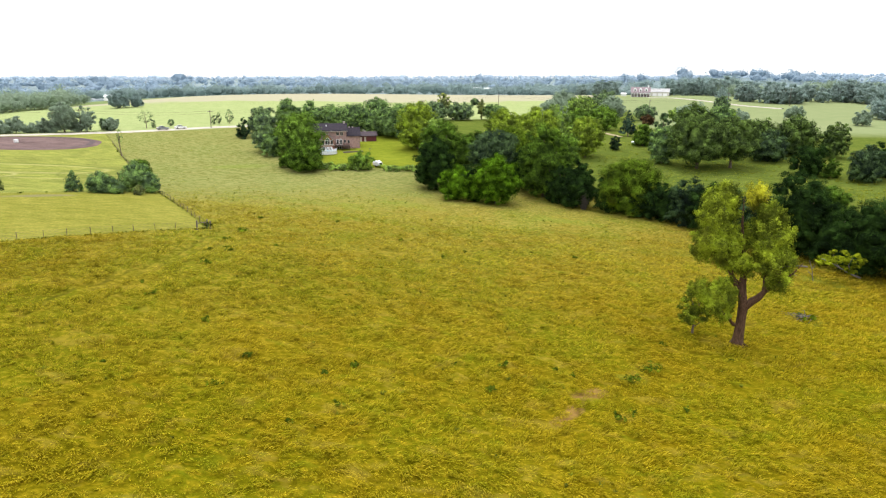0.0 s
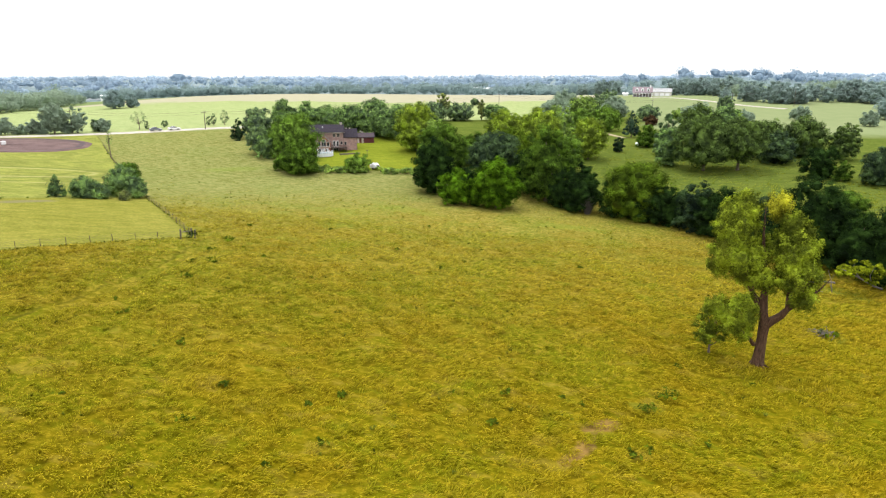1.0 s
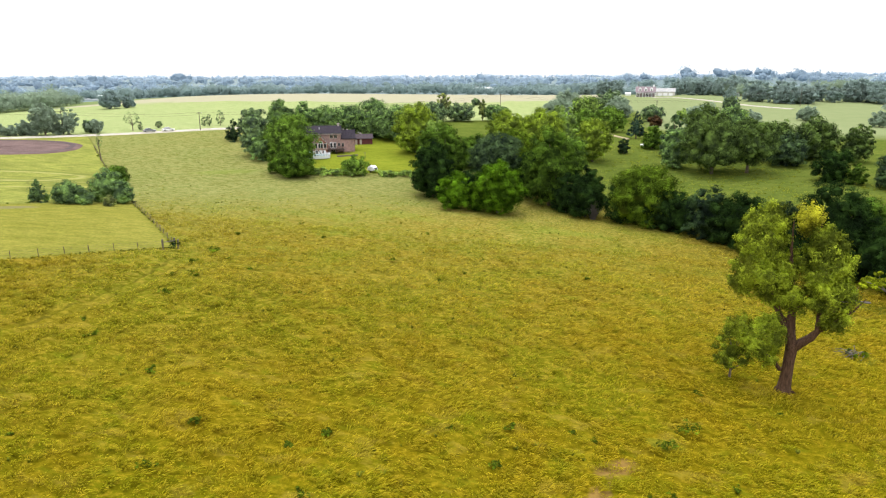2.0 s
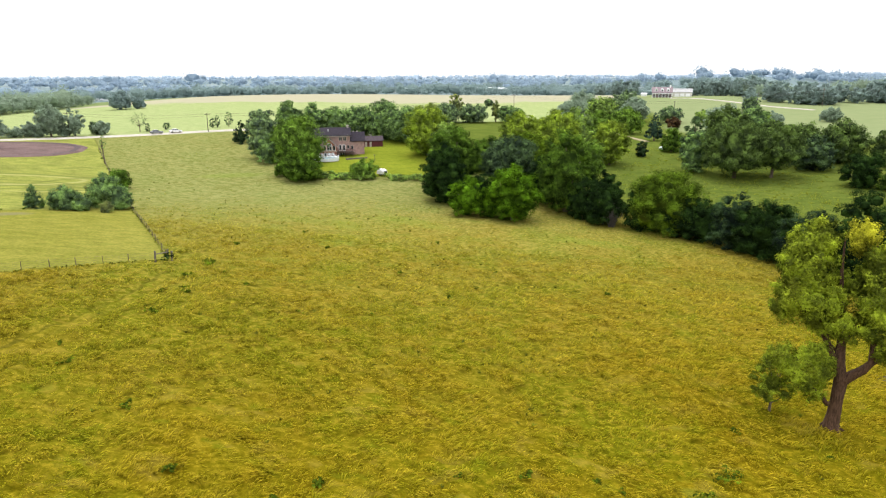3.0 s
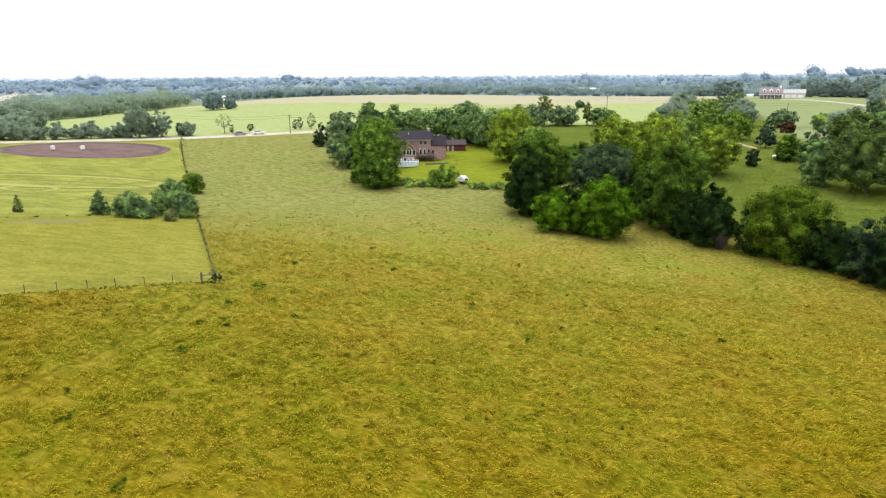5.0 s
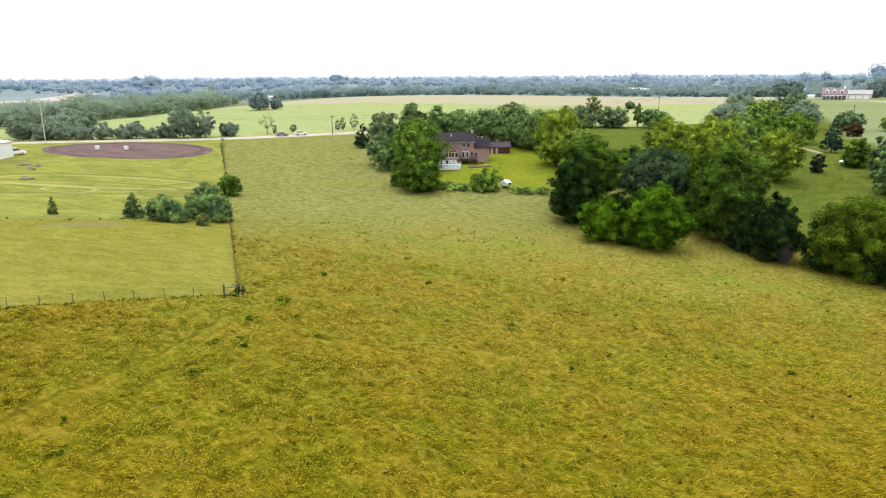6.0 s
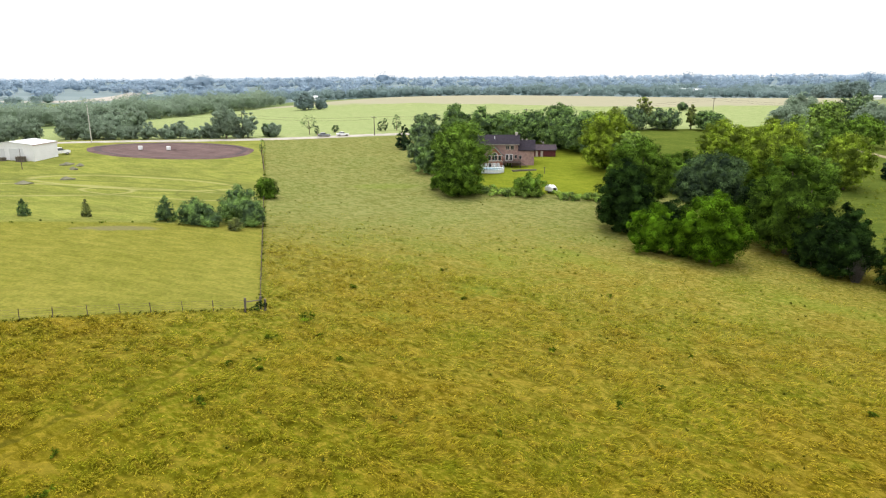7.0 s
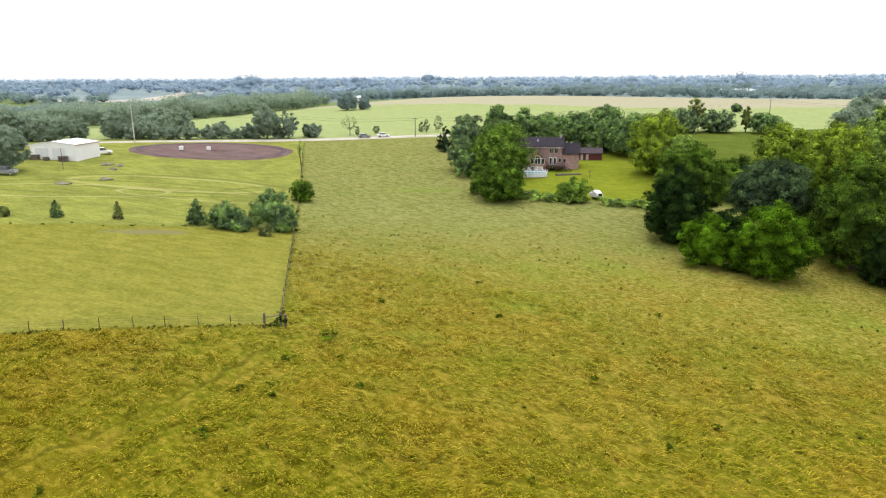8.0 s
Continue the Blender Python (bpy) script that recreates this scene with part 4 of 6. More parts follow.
# ---- trees behind the creek and round the house ----
YARD = "trees round the yard"
tree(43.4, 233, 14, 12.5, "lime", 31, 0.08, group=YARD)
tree(27, 238, 17.5, 17, "lime", 32, 0.08, group=YARD)
tree(16, 247, 15.5, 14, "lime", 33, 0.08, group=YARD)
tree(-15.5, 245, 16.5, 17.5, "lime", 34, 0.05, group=YARD)
tree(-8, 236, 14, 12, "soft", 35, 0.05, group=YARD)
tree(-9.5, 226, 12, 10, "fresh", 36, 0.02, group=YARD)
tree(4, 224, 11.5, 13, "mid", 37, 0.05, group=YARD)
tree(17, 216, 14, 13, "olive", 38, 0.05, group=YARD)
tree(33, 214, 12.5, 11, "fresh", 39, 0.05, group=YARD)
tree(36, 256, 14.6, 13, "soft", 40, 0.05, group=YARD)
tree(50, 285, 12, 13, "fresh", 41, 0.05, group=YARD)
tree(64, 304, 12, 14, "fresh", 42, 0.05, group=YARD)
tree(69.2, 280, 10.8, 7.2, "spruce", 43, 0.08, shape="cone", group=YARD, label="blue-green spruce tree with a dense cone of needles")
tree(90.5, 330, 5.6, 7, "red", 44, 0.05, shape="bush", group=YARD)
tree(56.2, 245, 5.4, 4.4, "cedar", 45, 0.0, shape="bush", group=YARD)
tree(68.4, 253.5, 9.2, 9.0, "mid", 46, 0.0, shape="bush", group=YARD)
tree(71, 239, 13.4, 9.5, "slate", 47, 0.0, group=YARD)
tree(75, 213, 17.6, 18.5, "oak", 48, 0.12, group=YARD, label="spreading oak tree with a wide dull green crown")
tree(85, 212, 17.2, 16, "oak", 49, 0.18, group=YARD)
tree(90, 264, 15.5, 17, "oak", 59, 0.05, group=YARD)
tree(113, 300, 12, 15, "shade", 60, 0.05, group=YARD)
tree(66.5, 222, 13.5, 10, "shade", 50, 0.0, group=YARD)
tree(100, 220, 10.5, 13, "slate", 51, 0.0, shape="bush", group=YARD)
tree(101, 231, 14, 16, "oak", 52, 0.05, group=YARD)
tree(113, 230, 14, 17, "oak", 53, 0.05, group=YARD)
tree(122, 222, 12.4, 10, "oak", 54, 0.05, group=YARD)
tree(102, 197.5, 10.6, 10.5, "dark", 55, 0.0, shape="bush", group=YARD)
tree(106, 193, 6, 6, "mid", 56, 0.0, shape="bush", group=YARD)
tree(112, 186, 11.4, 11, "slate", 57, 0.0, shape="bush", group=YARD)
tree(121, 190, 11, 11, "dark", 58, 0.0, group=YARD)
tree(-56.0, 229, 15.4, 18.5, "fresh", 61, 0.02, group=YARD)
tree(-47.8, 204.5, 9.6, 13.6, "mid", 62, 0.0, shape="bush", group=YARD)
tree(-54, 209, 8, 8, "mid", 63, 0.0, shape="bush", group=YARD)
tree(-67.8, 233, 14.6, 10.5, "blue", 64, 0.02, group=YARD)
tree(-64, 226, 9, 8, "shade", 65, 0.0, shape="bush", group=YARD)
tree(-83.7, 258.5, 8.2, 7.4, "cedar", 66, 0.0, shape="cone", group=YARD)
tree(-79, 266, 12.5, 12, "blue", 67, 0.04, group=YARD)
tree(-70.5, 272, 14.6, 11, "shade", 68, 0.04, group=YARD)
tree(-61.4, 274, 13, 13.5, "shade", 69, 0.04, group=YARD)
tree(-52.6, 276, 12.6, 16, "shade", 70, 0.04, group=YARD)
tree(-43.8, 279, 13, 15, "shade", 71, 0.04, group=YARD)
tree(-34, 275, 14.4, 17, "shade", 72, 0.04, group=YARD)
tree(-25, 268, 15.4, 17, "shade", 73, 0.04, group=YARD)
tree(-31.6, 210.2, 6.0, 9.0, "fresh", 74, 0.0, shape="bush", group=YARD, label="rounded bush overgrown with vines", category="bush", name="bush")
tree(-20, 335, 10.5, 8, "sage", 75, 0.1, group=YARD)
tree(-8.6, 350, 13.5, 8, "sage", 76, 0.25, group=YARD, count=500)
tree(-14, 343, 9.8, 16, "blue", 77, 0.05, group=YARD)
tree(0, 350, 9.6, 16, "blue", 78, 0.05, group=YARD)
tree(9.4, 452, 5, 6, "blue", 79, 0.05, group=YARD)
tree(11, 356, 11, 4.5, "sage", 80, 0.15, group=YARD)
tree(18, 352, 9.4, 13, "shade", 81, 0.08, group=YARD)
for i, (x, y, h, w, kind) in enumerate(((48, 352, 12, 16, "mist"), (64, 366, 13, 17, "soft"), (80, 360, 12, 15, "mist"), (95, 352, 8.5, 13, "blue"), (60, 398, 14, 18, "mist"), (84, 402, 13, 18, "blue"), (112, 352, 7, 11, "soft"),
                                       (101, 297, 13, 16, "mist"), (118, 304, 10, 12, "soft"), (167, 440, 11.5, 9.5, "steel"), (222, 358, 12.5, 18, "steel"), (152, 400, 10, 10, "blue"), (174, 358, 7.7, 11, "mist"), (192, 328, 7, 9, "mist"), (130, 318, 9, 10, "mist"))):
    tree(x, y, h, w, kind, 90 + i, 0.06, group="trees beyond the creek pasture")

# ---- bushes on the mown field and trees along the road ----
FIELD = "bushes along the field edge"
for i, (x, y, h, w, kind, shape) in enumerate(((-84.0, 141.3, 4.6, 4.2, "shade", "cone"), (-78.4, 142.2, 5.0, 6.6, "shade", "bush"), (-75.0, 141.8, 3.4, 4.4, "shade", "bush"), (-73.5, 148.5, 7.2, 8.4, "shade", "bush"),
                                              (-69.8, 146.8, 5.2, 5.4, "shade", "bush"), (-85.8, 177, 5.4, 6.0, "mid", "bush"), (-69.6, 141.2, 2.5, 2.8, "sage", "bush"), (-105.4, 131.2, 3.2, 2.4, "shade", "cone"), (-96.9, 136.4, 3.2, 2.0, "sage", "cone"), (-112.5, 127.0, 1.9, 2.0, "sage", "bush"), (-118, 124.4, 1.8, 1.9, "sage", "bush"))):
    tree(x, y, h, w, kind, 120 + i, 0.0, shape=shape, core=0.62, size=0.3, lobes=34, name="bush", label="dense green bush at the edge of the mown field" if shape == "bush" else "young dark cedar at the edge of the mown field", category="bush", group=FIELD)
ROADSIDE = "trees along the road"
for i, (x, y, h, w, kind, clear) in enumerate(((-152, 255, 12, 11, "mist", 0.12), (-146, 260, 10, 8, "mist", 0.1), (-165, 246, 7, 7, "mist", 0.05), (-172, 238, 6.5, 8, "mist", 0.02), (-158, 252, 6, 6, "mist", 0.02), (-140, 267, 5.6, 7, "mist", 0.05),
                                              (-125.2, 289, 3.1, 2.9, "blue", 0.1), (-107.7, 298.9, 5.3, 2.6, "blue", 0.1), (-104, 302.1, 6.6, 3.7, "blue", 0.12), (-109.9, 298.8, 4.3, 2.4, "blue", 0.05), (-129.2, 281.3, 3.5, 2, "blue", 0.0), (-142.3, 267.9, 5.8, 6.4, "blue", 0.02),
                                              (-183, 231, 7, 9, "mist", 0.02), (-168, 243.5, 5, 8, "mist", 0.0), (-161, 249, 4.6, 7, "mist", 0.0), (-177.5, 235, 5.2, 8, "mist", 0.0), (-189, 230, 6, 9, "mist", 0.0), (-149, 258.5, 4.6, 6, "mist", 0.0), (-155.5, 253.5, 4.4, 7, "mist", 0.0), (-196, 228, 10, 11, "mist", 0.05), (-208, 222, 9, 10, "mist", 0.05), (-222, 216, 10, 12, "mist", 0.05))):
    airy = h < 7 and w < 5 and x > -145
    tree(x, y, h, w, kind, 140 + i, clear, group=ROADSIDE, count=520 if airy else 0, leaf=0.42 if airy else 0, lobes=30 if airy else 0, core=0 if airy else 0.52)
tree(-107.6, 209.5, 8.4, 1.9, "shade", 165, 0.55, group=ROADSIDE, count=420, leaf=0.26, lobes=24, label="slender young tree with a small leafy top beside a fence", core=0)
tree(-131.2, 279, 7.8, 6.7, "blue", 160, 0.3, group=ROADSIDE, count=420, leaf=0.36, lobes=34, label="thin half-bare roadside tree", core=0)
tree(-220, 433, 12.5, 15, "pale", 161, 0.05, group="trees in the far crop field", label="distant broadleaf tree with grey-green foliage paled for haze")
tree(-210, 437, 9.5, 9, "pale", 162, 0.05, group="trees in the far crop field", label="smaller distant tree with grey-green foliage paled for haze")
tree(-154, 158.5, 11.7, 10, "mist", 163, 0.08, group=ROADSIDE, label="broad tree beside a metal barn, its green paled for haze")
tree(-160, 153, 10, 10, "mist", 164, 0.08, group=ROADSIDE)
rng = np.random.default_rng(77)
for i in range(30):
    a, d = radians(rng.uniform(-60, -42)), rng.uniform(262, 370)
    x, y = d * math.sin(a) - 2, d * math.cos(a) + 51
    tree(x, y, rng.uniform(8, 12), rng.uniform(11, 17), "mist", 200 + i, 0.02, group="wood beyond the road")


# ---- woods towards the horizon ----
def woods(name, spots, mat, label, cards=60, leaf=2.0, heart=ICO1):
    """Many crowns in one mesh: a ragged heart each, under broad leaf sprays."""
    rng = np.random.default_rng(len(spots))
    vs, fs, base = [], [], 0
    iv, jf = heart
    for x, y, h, w in spots:
        c = np.array([x, y, hz(x, y) + h * 0.5])
        half_size = np.array([w * 0.5, w * 0.5, h * 0.5]) * rng.uniform(0.82, 1.18, 3)
        core = iv * rng.uniform(0.55, 0.82, (len(iv), 1)) * half_size + c
        n = unit(rng.normal(size=(cards, 3)) + [0, 0, 0.35])
        pos = c + n * half_size * rng.uniform(0.78, 1.14, (cards, 1))
        face = unit(n + rng.normal(size=(cards, 3)) * 0.32)
        along = unit(np.cross(face, rng.normal(size=(cards, 3))))
        side = np.cross(face, along)
        s = leaf * rng.uniform(0.6, 1.3, (cards, 1))
        v = np.stack([pos - along * s * 0.5 - side * s * 0.3, pos - along * s * 0.4 + side * s * 0.36, pos + along * s * 0.6], 1).reshape(-1, 3)
        vs += [core, v]
        fs += [jf + base, np.arange(cards * 3).reshape(-1, 3) + base + len(iv)]
        base += len(iv) + len(v)
    return tagged(raw(name, np.concatenate(vs), np.concatenate(fs), mat), label, "woods", kind="stuff")


def scatter(rng, n, a0, a1, d0, d1, cover, seed, size=(9, 15)):
    out = []
    while len(out) < n:
        a, d = radians(rng.uniform(a0, a1)), rng.uniform(d0, d1)
        x, y = d * math.sin(a), d * math.cos(a)
        if -46 < math.degrees(math.atan2(x, y)) < -40.5 and 720 < d < 1240:
            continue
        if 11 < math.degrees(math.atan2(x, y)) < 19 and d < 720:
            continue
        if vnoise(np.array(x / 190.0), np.array(y / 90.0), seed) < cover:
            continue
        k = rng.uniform(0.55, 1.15)
        out.append((x, y, k * rng.uniform(*size), k * rng.uniform(size[0], size[1]) * 1.45))
    return out


rng = np.random.default_rng(9)
rows_of_trees = ((174, 566, 213, 552, 15), (187, 474, 224, 446, 14), (232, 474, 292, 456, 16), (160, 640, 120, 660, 6))
k = 0
for x0, y0, x1, y1, n in rows_of_trees:
    for q in rng.uniform(0, 1, n):
        k += 1
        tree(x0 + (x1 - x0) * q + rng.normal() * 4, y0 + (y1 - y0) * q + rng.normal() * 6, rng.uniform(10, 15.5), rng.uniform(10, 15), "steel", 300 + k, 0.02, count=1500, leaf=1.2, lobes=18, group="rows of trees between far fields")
# no air between: haze is in the leaf colours, more with each band
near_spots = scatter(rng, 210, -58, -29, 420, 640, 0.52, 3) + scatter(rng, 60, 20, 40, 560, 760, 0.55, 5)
woods("woods", near_spots, LEAF["mist"], "broadleaf woods beyond the fields, paled for haze", 340, 1.2)
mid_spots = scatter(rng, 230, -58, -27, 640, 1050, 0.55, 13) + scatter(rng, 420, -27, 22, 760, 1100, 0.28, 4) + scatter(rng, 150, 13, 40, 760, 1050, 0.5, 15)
woods("woods", mid_spots, LEAF["pale"], "woods behind the crop fields, blued for haze", 150, 1.7)
woods("far_woods", scatter(rng, 1700, -62, 45, 1050, 2300, 0.33, 6, (11, 17)), LEAF["hazed"], "woods on the far hills in haze blue-grey", 26, 3.6)
woods("far_woods", scatter(rng, 45, -62, 45, 1300, 2300, 0.5, 16, (19, 30)), LEAF["hazed"], "taller clumps of trees on the far hills", 140, 3.0, ICO2)
woods("horizon_woods", scatter(rng, 2300, -62, 45, 2300, 4300, 0.22, 7, (12, 19)), LEAF["faint"], "woods along the horizon, faded in colour for haze", 14, 5.6)


# ---- materials of buildings and things ----
BRICK = plain("mauve_brick", (0.31, 0.20, 0.185), 0.9, 0, 0.3, 5, relief=0.4)
BRICK_RED = plain("red_brick", (0.30, 0.12, 0.085), 0.9, 0, 0.3, 5, relief=0.4)
SHINGLE = plain("dark_shingle", (0.024, 0.02, 0.028), 0.9, 0, 0.35, 6, 0.12, 0.5)
WHITE = plain("white_paint", (0.74, 0.74, 0.76), 0.5, 0, 0.06, 2)
CREAM = plain("cream_trim", (0.40, 0.35, 0.32), 0.6, 0, 0.1, 2)
METAL = plain("white_sheet_metal", (0.74, 0.74, 0.76), 0.4, 0, 0.07, 1.2, 0.4)
TIMBER = plain("weathered_timber", (0.115, 0.098, 0.08), 0.85, 0, 0.35, 6)
DARKWOOD = plain("dark_stained_timber", (0.06, 0.04, 0.035), 0.8, 0, 0.3, 6)
BARNRED = plain("dark_red_boards", (0.095, 0.025, 0.027), 0.8, 0, 0.25, 4)
STEEL = plain("rusty_steel", (0.09, 0.068, 0.055), 0.8, 0.0, 0.4, 8)
RUBBER = plain("rubber", (0.02, 0.02, 0.02), 0.8, 0, 0.2, 8)
POLE_GREY = plain("pale_pole", (0.48, 0.46, 0.43), 0.8, 0, 0.2, 4)
EARTH = plain("loose_earth", (0.13, 0.125, 0.08), 0.95, 0, 0.4, 2, relief=0.8)
CANVAS = plain("white_tarpaulin", (0.72, 0.72, 0.74), 0.5, 0, 0.1, 2)
SILVER = plain("silver_car_paint", (0.22, 0.23, 0.26), 0.3, 0.3, 0.08, 1, 0.6)
CARWHITE = plain("white_car_paint", (0.78, 0.78, 0.80), 0.25, 0, 0.05, 1, 0.6)
WATER = plain("pool_water", (0.10, 0.34, 0.46), 0.05, 0, 0.1, 1, 0.6)


def glass_material():
    m, t, b = material("window_glass", 0.05, 0, 0.8)
    put(t, b.inputs["Base Color"], (0.025, 0.03, 0.038))
    return m


PANE = glass_material()


def window(parent, x, y, z, w, h, panes=2, arch=False, frame_mat=None, name="window"):
    """A framed window on a wall that faces -y: frame, sill, and each pane."""
    frame_mat = frame_mat or WHITE
    bm = boxes((x - 0.09, y - 0.08, z, x, y + 0.05, z + h), (x + w, y - 0.08, z, x + w + 0.09, y + 0.05, z + h), (x - 0.09, y - 0.08, z + h, x + w + 0.09, y + 0.05, z + h + 0.1))
    for i in range(1, panes):
        box(bm, x + w * i / panes - 0.04, y - 0.06, z, x + w * i / panes + 0.04, y + 0.04, z + h)
    if arch:
        n = 10
        for i in range(n):
            a, c = math.pi * i / n, math.pi * (i + 1) / n
            o = [(x + w / 2 + k * math.cos(q), z + h + 0.1 + k * math.sin(q) * 0.9) for k, q in ((w / 2, a), (w / 2 + 0.14, a), (w / 2 + 0.14, c), (w / 2, c))]
            v = [bm.verts.new((p[0], yy, p[1])) for yy in (y - 0.08, y + 0.05) for p in o]
            for q in ((0, 1, 2, 3), (7, 6, 5, 4), (0, 4, 5, 1), (1, 5, 6, 2), (2, 6, 7, 3), (3, 7, 4, 0)):
                bm.faces.new([v[k] for k in q])
    win = part(name, bm, frame_mat, parent)
    part("sill", boxes((x - 0.15, y - 0.16, z - 0.1, x + w + 0.15, y + 0.05, z)), frame_mat, win)
    for i in range(panes):
        part("pane", boxes((x + w * i / panes + 0.04, y - 0.03, z + 0.02, x + w * (i + 1) / panes - 0.04, y + 0.02, z + h - 0.02)), PANE, win)
    if arch:
        o = [(x + w / 2 + w / 2 * math.cos(math.pi * i / 12), z + h + 0.1 + w / 2 * 0.9 * math.sin(math.pi * i / 12)) for i in range(13)]
        part("pane", prism(o[::-1], y - 0.03, y + 0.02), PANE, win)
    return win


def gable_roof(name, x0, x1, y0, y1, eave, ridge, over, thick, mat, parent, along="x"):
    """Two pitched slabs that meet at a ridge."""
    bm = bmesh.new()
    for s in (0, 1):
        if along == "x":
            mid = (y0 + y1) / 2
            edge = y0 - over if s == 0 else y1 + over
            drop = (ridge - eave) * over / (mid - y0)
            a = [(x0 - over, edge, eave - drop), (x1 + over, edge, eave - drop), (x1 + over, mid, ridge), (x0 - over, mid, ridge)]
        else:
            mid = (x0 + x1) / 2
            edge = x0 - over if s == 0 else x1 + over
            drop = (ridge - eave) * over / (mid - x0)
            a = [(edge, y0 - over, eave - drop), (edge, y1 + over, eave - drop), (mid, y1 + over, ridge), (mid, y0 - over, ridge)]
        lo = [bm.verts.new(p) for p in a]
        hi = [bm.verts.new((p[0], p[1], p[2] + thick)) for p in a]
        bm.faces.new(lo)
        bm.faces.new(hi[::-1])
        for i in range(4):
            j = (i + 1) % 4
            bm.faces.new((lo[j], lo[i], hi[i], hi[j]))
    return part(name, bm, mat, parent)


def gabled_block(bm, x0, x1, y0, y1, z0, eave, ridge, along="x"):
    """Walls with gable ends."""
    if along == "x":
        mid = (y0 + y1) / 2
        o = [(y0, z0), (y1, z0), (y1, eave), (mid, ridge), (y0, eave)]
        a, c = [bm.verts.new((x0, y, z)) for y, z in o], [bm.verts.new((x1, y, z)) for y, z in o]
    else:
        mid = (x0 + x1) / 2
        o = [(x0, z0), (x1, z0), (x1, eave), (mid, ridge), (x0, eave)]
        a, c = [bm.verts.new((x, y0, z)) for x, z in o], [bm.verts.new((x, y1, z)) for x, z in o]
    bm.faces.new(a)
    bm.faces.new(c[::-1])
    for i in range(5):
        j = (i + 1) % 5
        bm.faces.new((a[j], a[i], c[i], c[j]))
    return bm


# ---- the brick house ----
def build_house():
    z0 = 2.35
    h = thing("house", pose(-53.6, 240.2, z0, 0, 0, 12), "two-storey mauve brick house with dark shingle roof and walk-out basement", "house")
    part("wall", gabled_block(bmesh.new(), 0, 12.6, 0, 9.4, -0.8, 7.4, 9.5), BRICK, h)
    gable_roof("roof", 0, 12.6, 0, 9.4, 7.4, 9.5, 0.5, 0.18, SHINGLE, h)
    part("gutter", boxes((-0.5, -0.62, 7.05, 13.1, -0.5, 7.2)), CREAM, h)
    part("chimney", boxes((11.7, 4.3, 9.0, 12.4, 5.1, 10.2), (11.6, 4.2, 10.2, 12.5, 5.2, 10.35)), CREAM, h, "pale chimney")
    part("vent_pipe", turned([(0.12, 8.6), (0.12, 9.35)], 8, at=(5.5, 2.4, 0)), WHITE, h)
    part("vent_pipe", turned([(0.12, 9.2), (0.12, 10.3)], 8, at=(0.5, 4.4, 0)), WHITE, h)
    # gabled bay with the arched window
    part("bay", gabled_block(bmesh.new(), 3.3, 8.1, -2.0, 0.4, -0.8, 4.0, 6.5, "y"), BRICK_RED, h, "reddish brick bay with a gable")
    gable_roof("bay_roof", 3.3, 8.1, -2.0, 1.6, 4.0, 6.5, 0.35, 0.14, SHINGLE, h, "y")
    bm = bmesh.new()
    for sx in (-1, 1):
        o = [(5.7, 6.62), (5.7, 6.35), (5.7 + sx * 2.75, 3.5), (5.7 + sx * 2.75, 3.77)]
        v = [bm.verts.new((x, y, z)) for y in (-2.4, -2.3) for x, z in o]
        for q in ((0, 1, 2, 3), (7, 6, 5, 4), (0, 4, 5, 1), (1, 5, 6, 2), (2, 6, 7, 3), (3, 7, 4, 0)):
            bm.faces.new([v[k] for k in q])
    part("bargeboard", bm, CREAM, h)
    window(h, 4.95, -2.0, 2.6, 1.5, 1.45, 2, True)
    window(h, 3.75, -2.0, 2.6, 0.85, 1.45, 1)
    window(h, 6.8, -2.0, 2.6, 0.85, 1.45, 1)
    for x in (3.85, 5.05, 6.25):
        d = part("door", boxes((x, -2.06, -0.2, x + 1.0, -1.98, 1.85)), WHITE, h, "glazed white patio door")
        part("pane", boxes((x + 0.16, -2.08, 0.05, x + 0.84, -2.02, 1.7)), PANE, d)
    part("floor_band", boxes((3.25, -2.06, 2.1, 8.15, -1.97, 2.3)), CREAM, h)
    # main wall openings above the deck
    for x in (8.9, 10.1):
        d = part("door", boxes((x, -0.06, 2.25, x + 0.95, 0.03, 4.3)), WHITE, h, "glazed white deck door")
        part("pane", boxes((x + 0.14, -0.09, 2.45, x + 0.81, -0.02, 4.15)), PANE, d)
    for x in (9.0, 10.4):
        window(h, x, 0, 5.6, 0.95, 1.15, 2, False, CREAM)
    window(h, 1.2, 0, 5.6, 1.2, 1.15, 2, False, CREAM)
    window(h, 1.2, 0, 2.6, 1.2, 1.4, 2, False, CREAM)
    window(h, 11.6, 0, 3.0, 0.7, 1.0, 1, False, CREAM)
    # lower level under the deck
    window(h, 9.2, 0, 0.3, 1.5, 1.3, 2)
    # garage wing
    part("garage", gabled_block(bmesh.new(), 12.6, 17.4, 0.6, 8.4, -0.5, 5.5, 8.0), BRICK, h)
    gable_roof("garage_roof", 12.62, 17.4, 0.6, 8.4, 5.5, 8.0, 0.4, 0.18, SHINGLE, h)
    for x in (13.6, 14.9):
        part("roof_vent", boxes((x, 4.3, 7.9, x + 0.5, 4.8, 8.45)), CREAM, h)
    window(h, 13.0, 0.6, 2.8, 0.7, 1.0, 1, False, CREAM)
    # deck with posts and rails
    deck = part("deck", boxes((8.2, -3.4, 1.95, 13.6, -0.02, 2.15)), DARKWOOD, h, "dark timber deck")
    for i in range(36):
        part("board", boxes((8.22 + i * 0.15, -3.38, 2.155, 8.35 + i * 0.15, -0.04, 2.185)), DARKWOOD, deck)
    for x in (8.35, 10.9, 13.4):
        part("deck_post", boxes((x - 0.09, -3.3, -0.9, x + 0.09, -3.12, 1.95)), DARKWOOD, h)
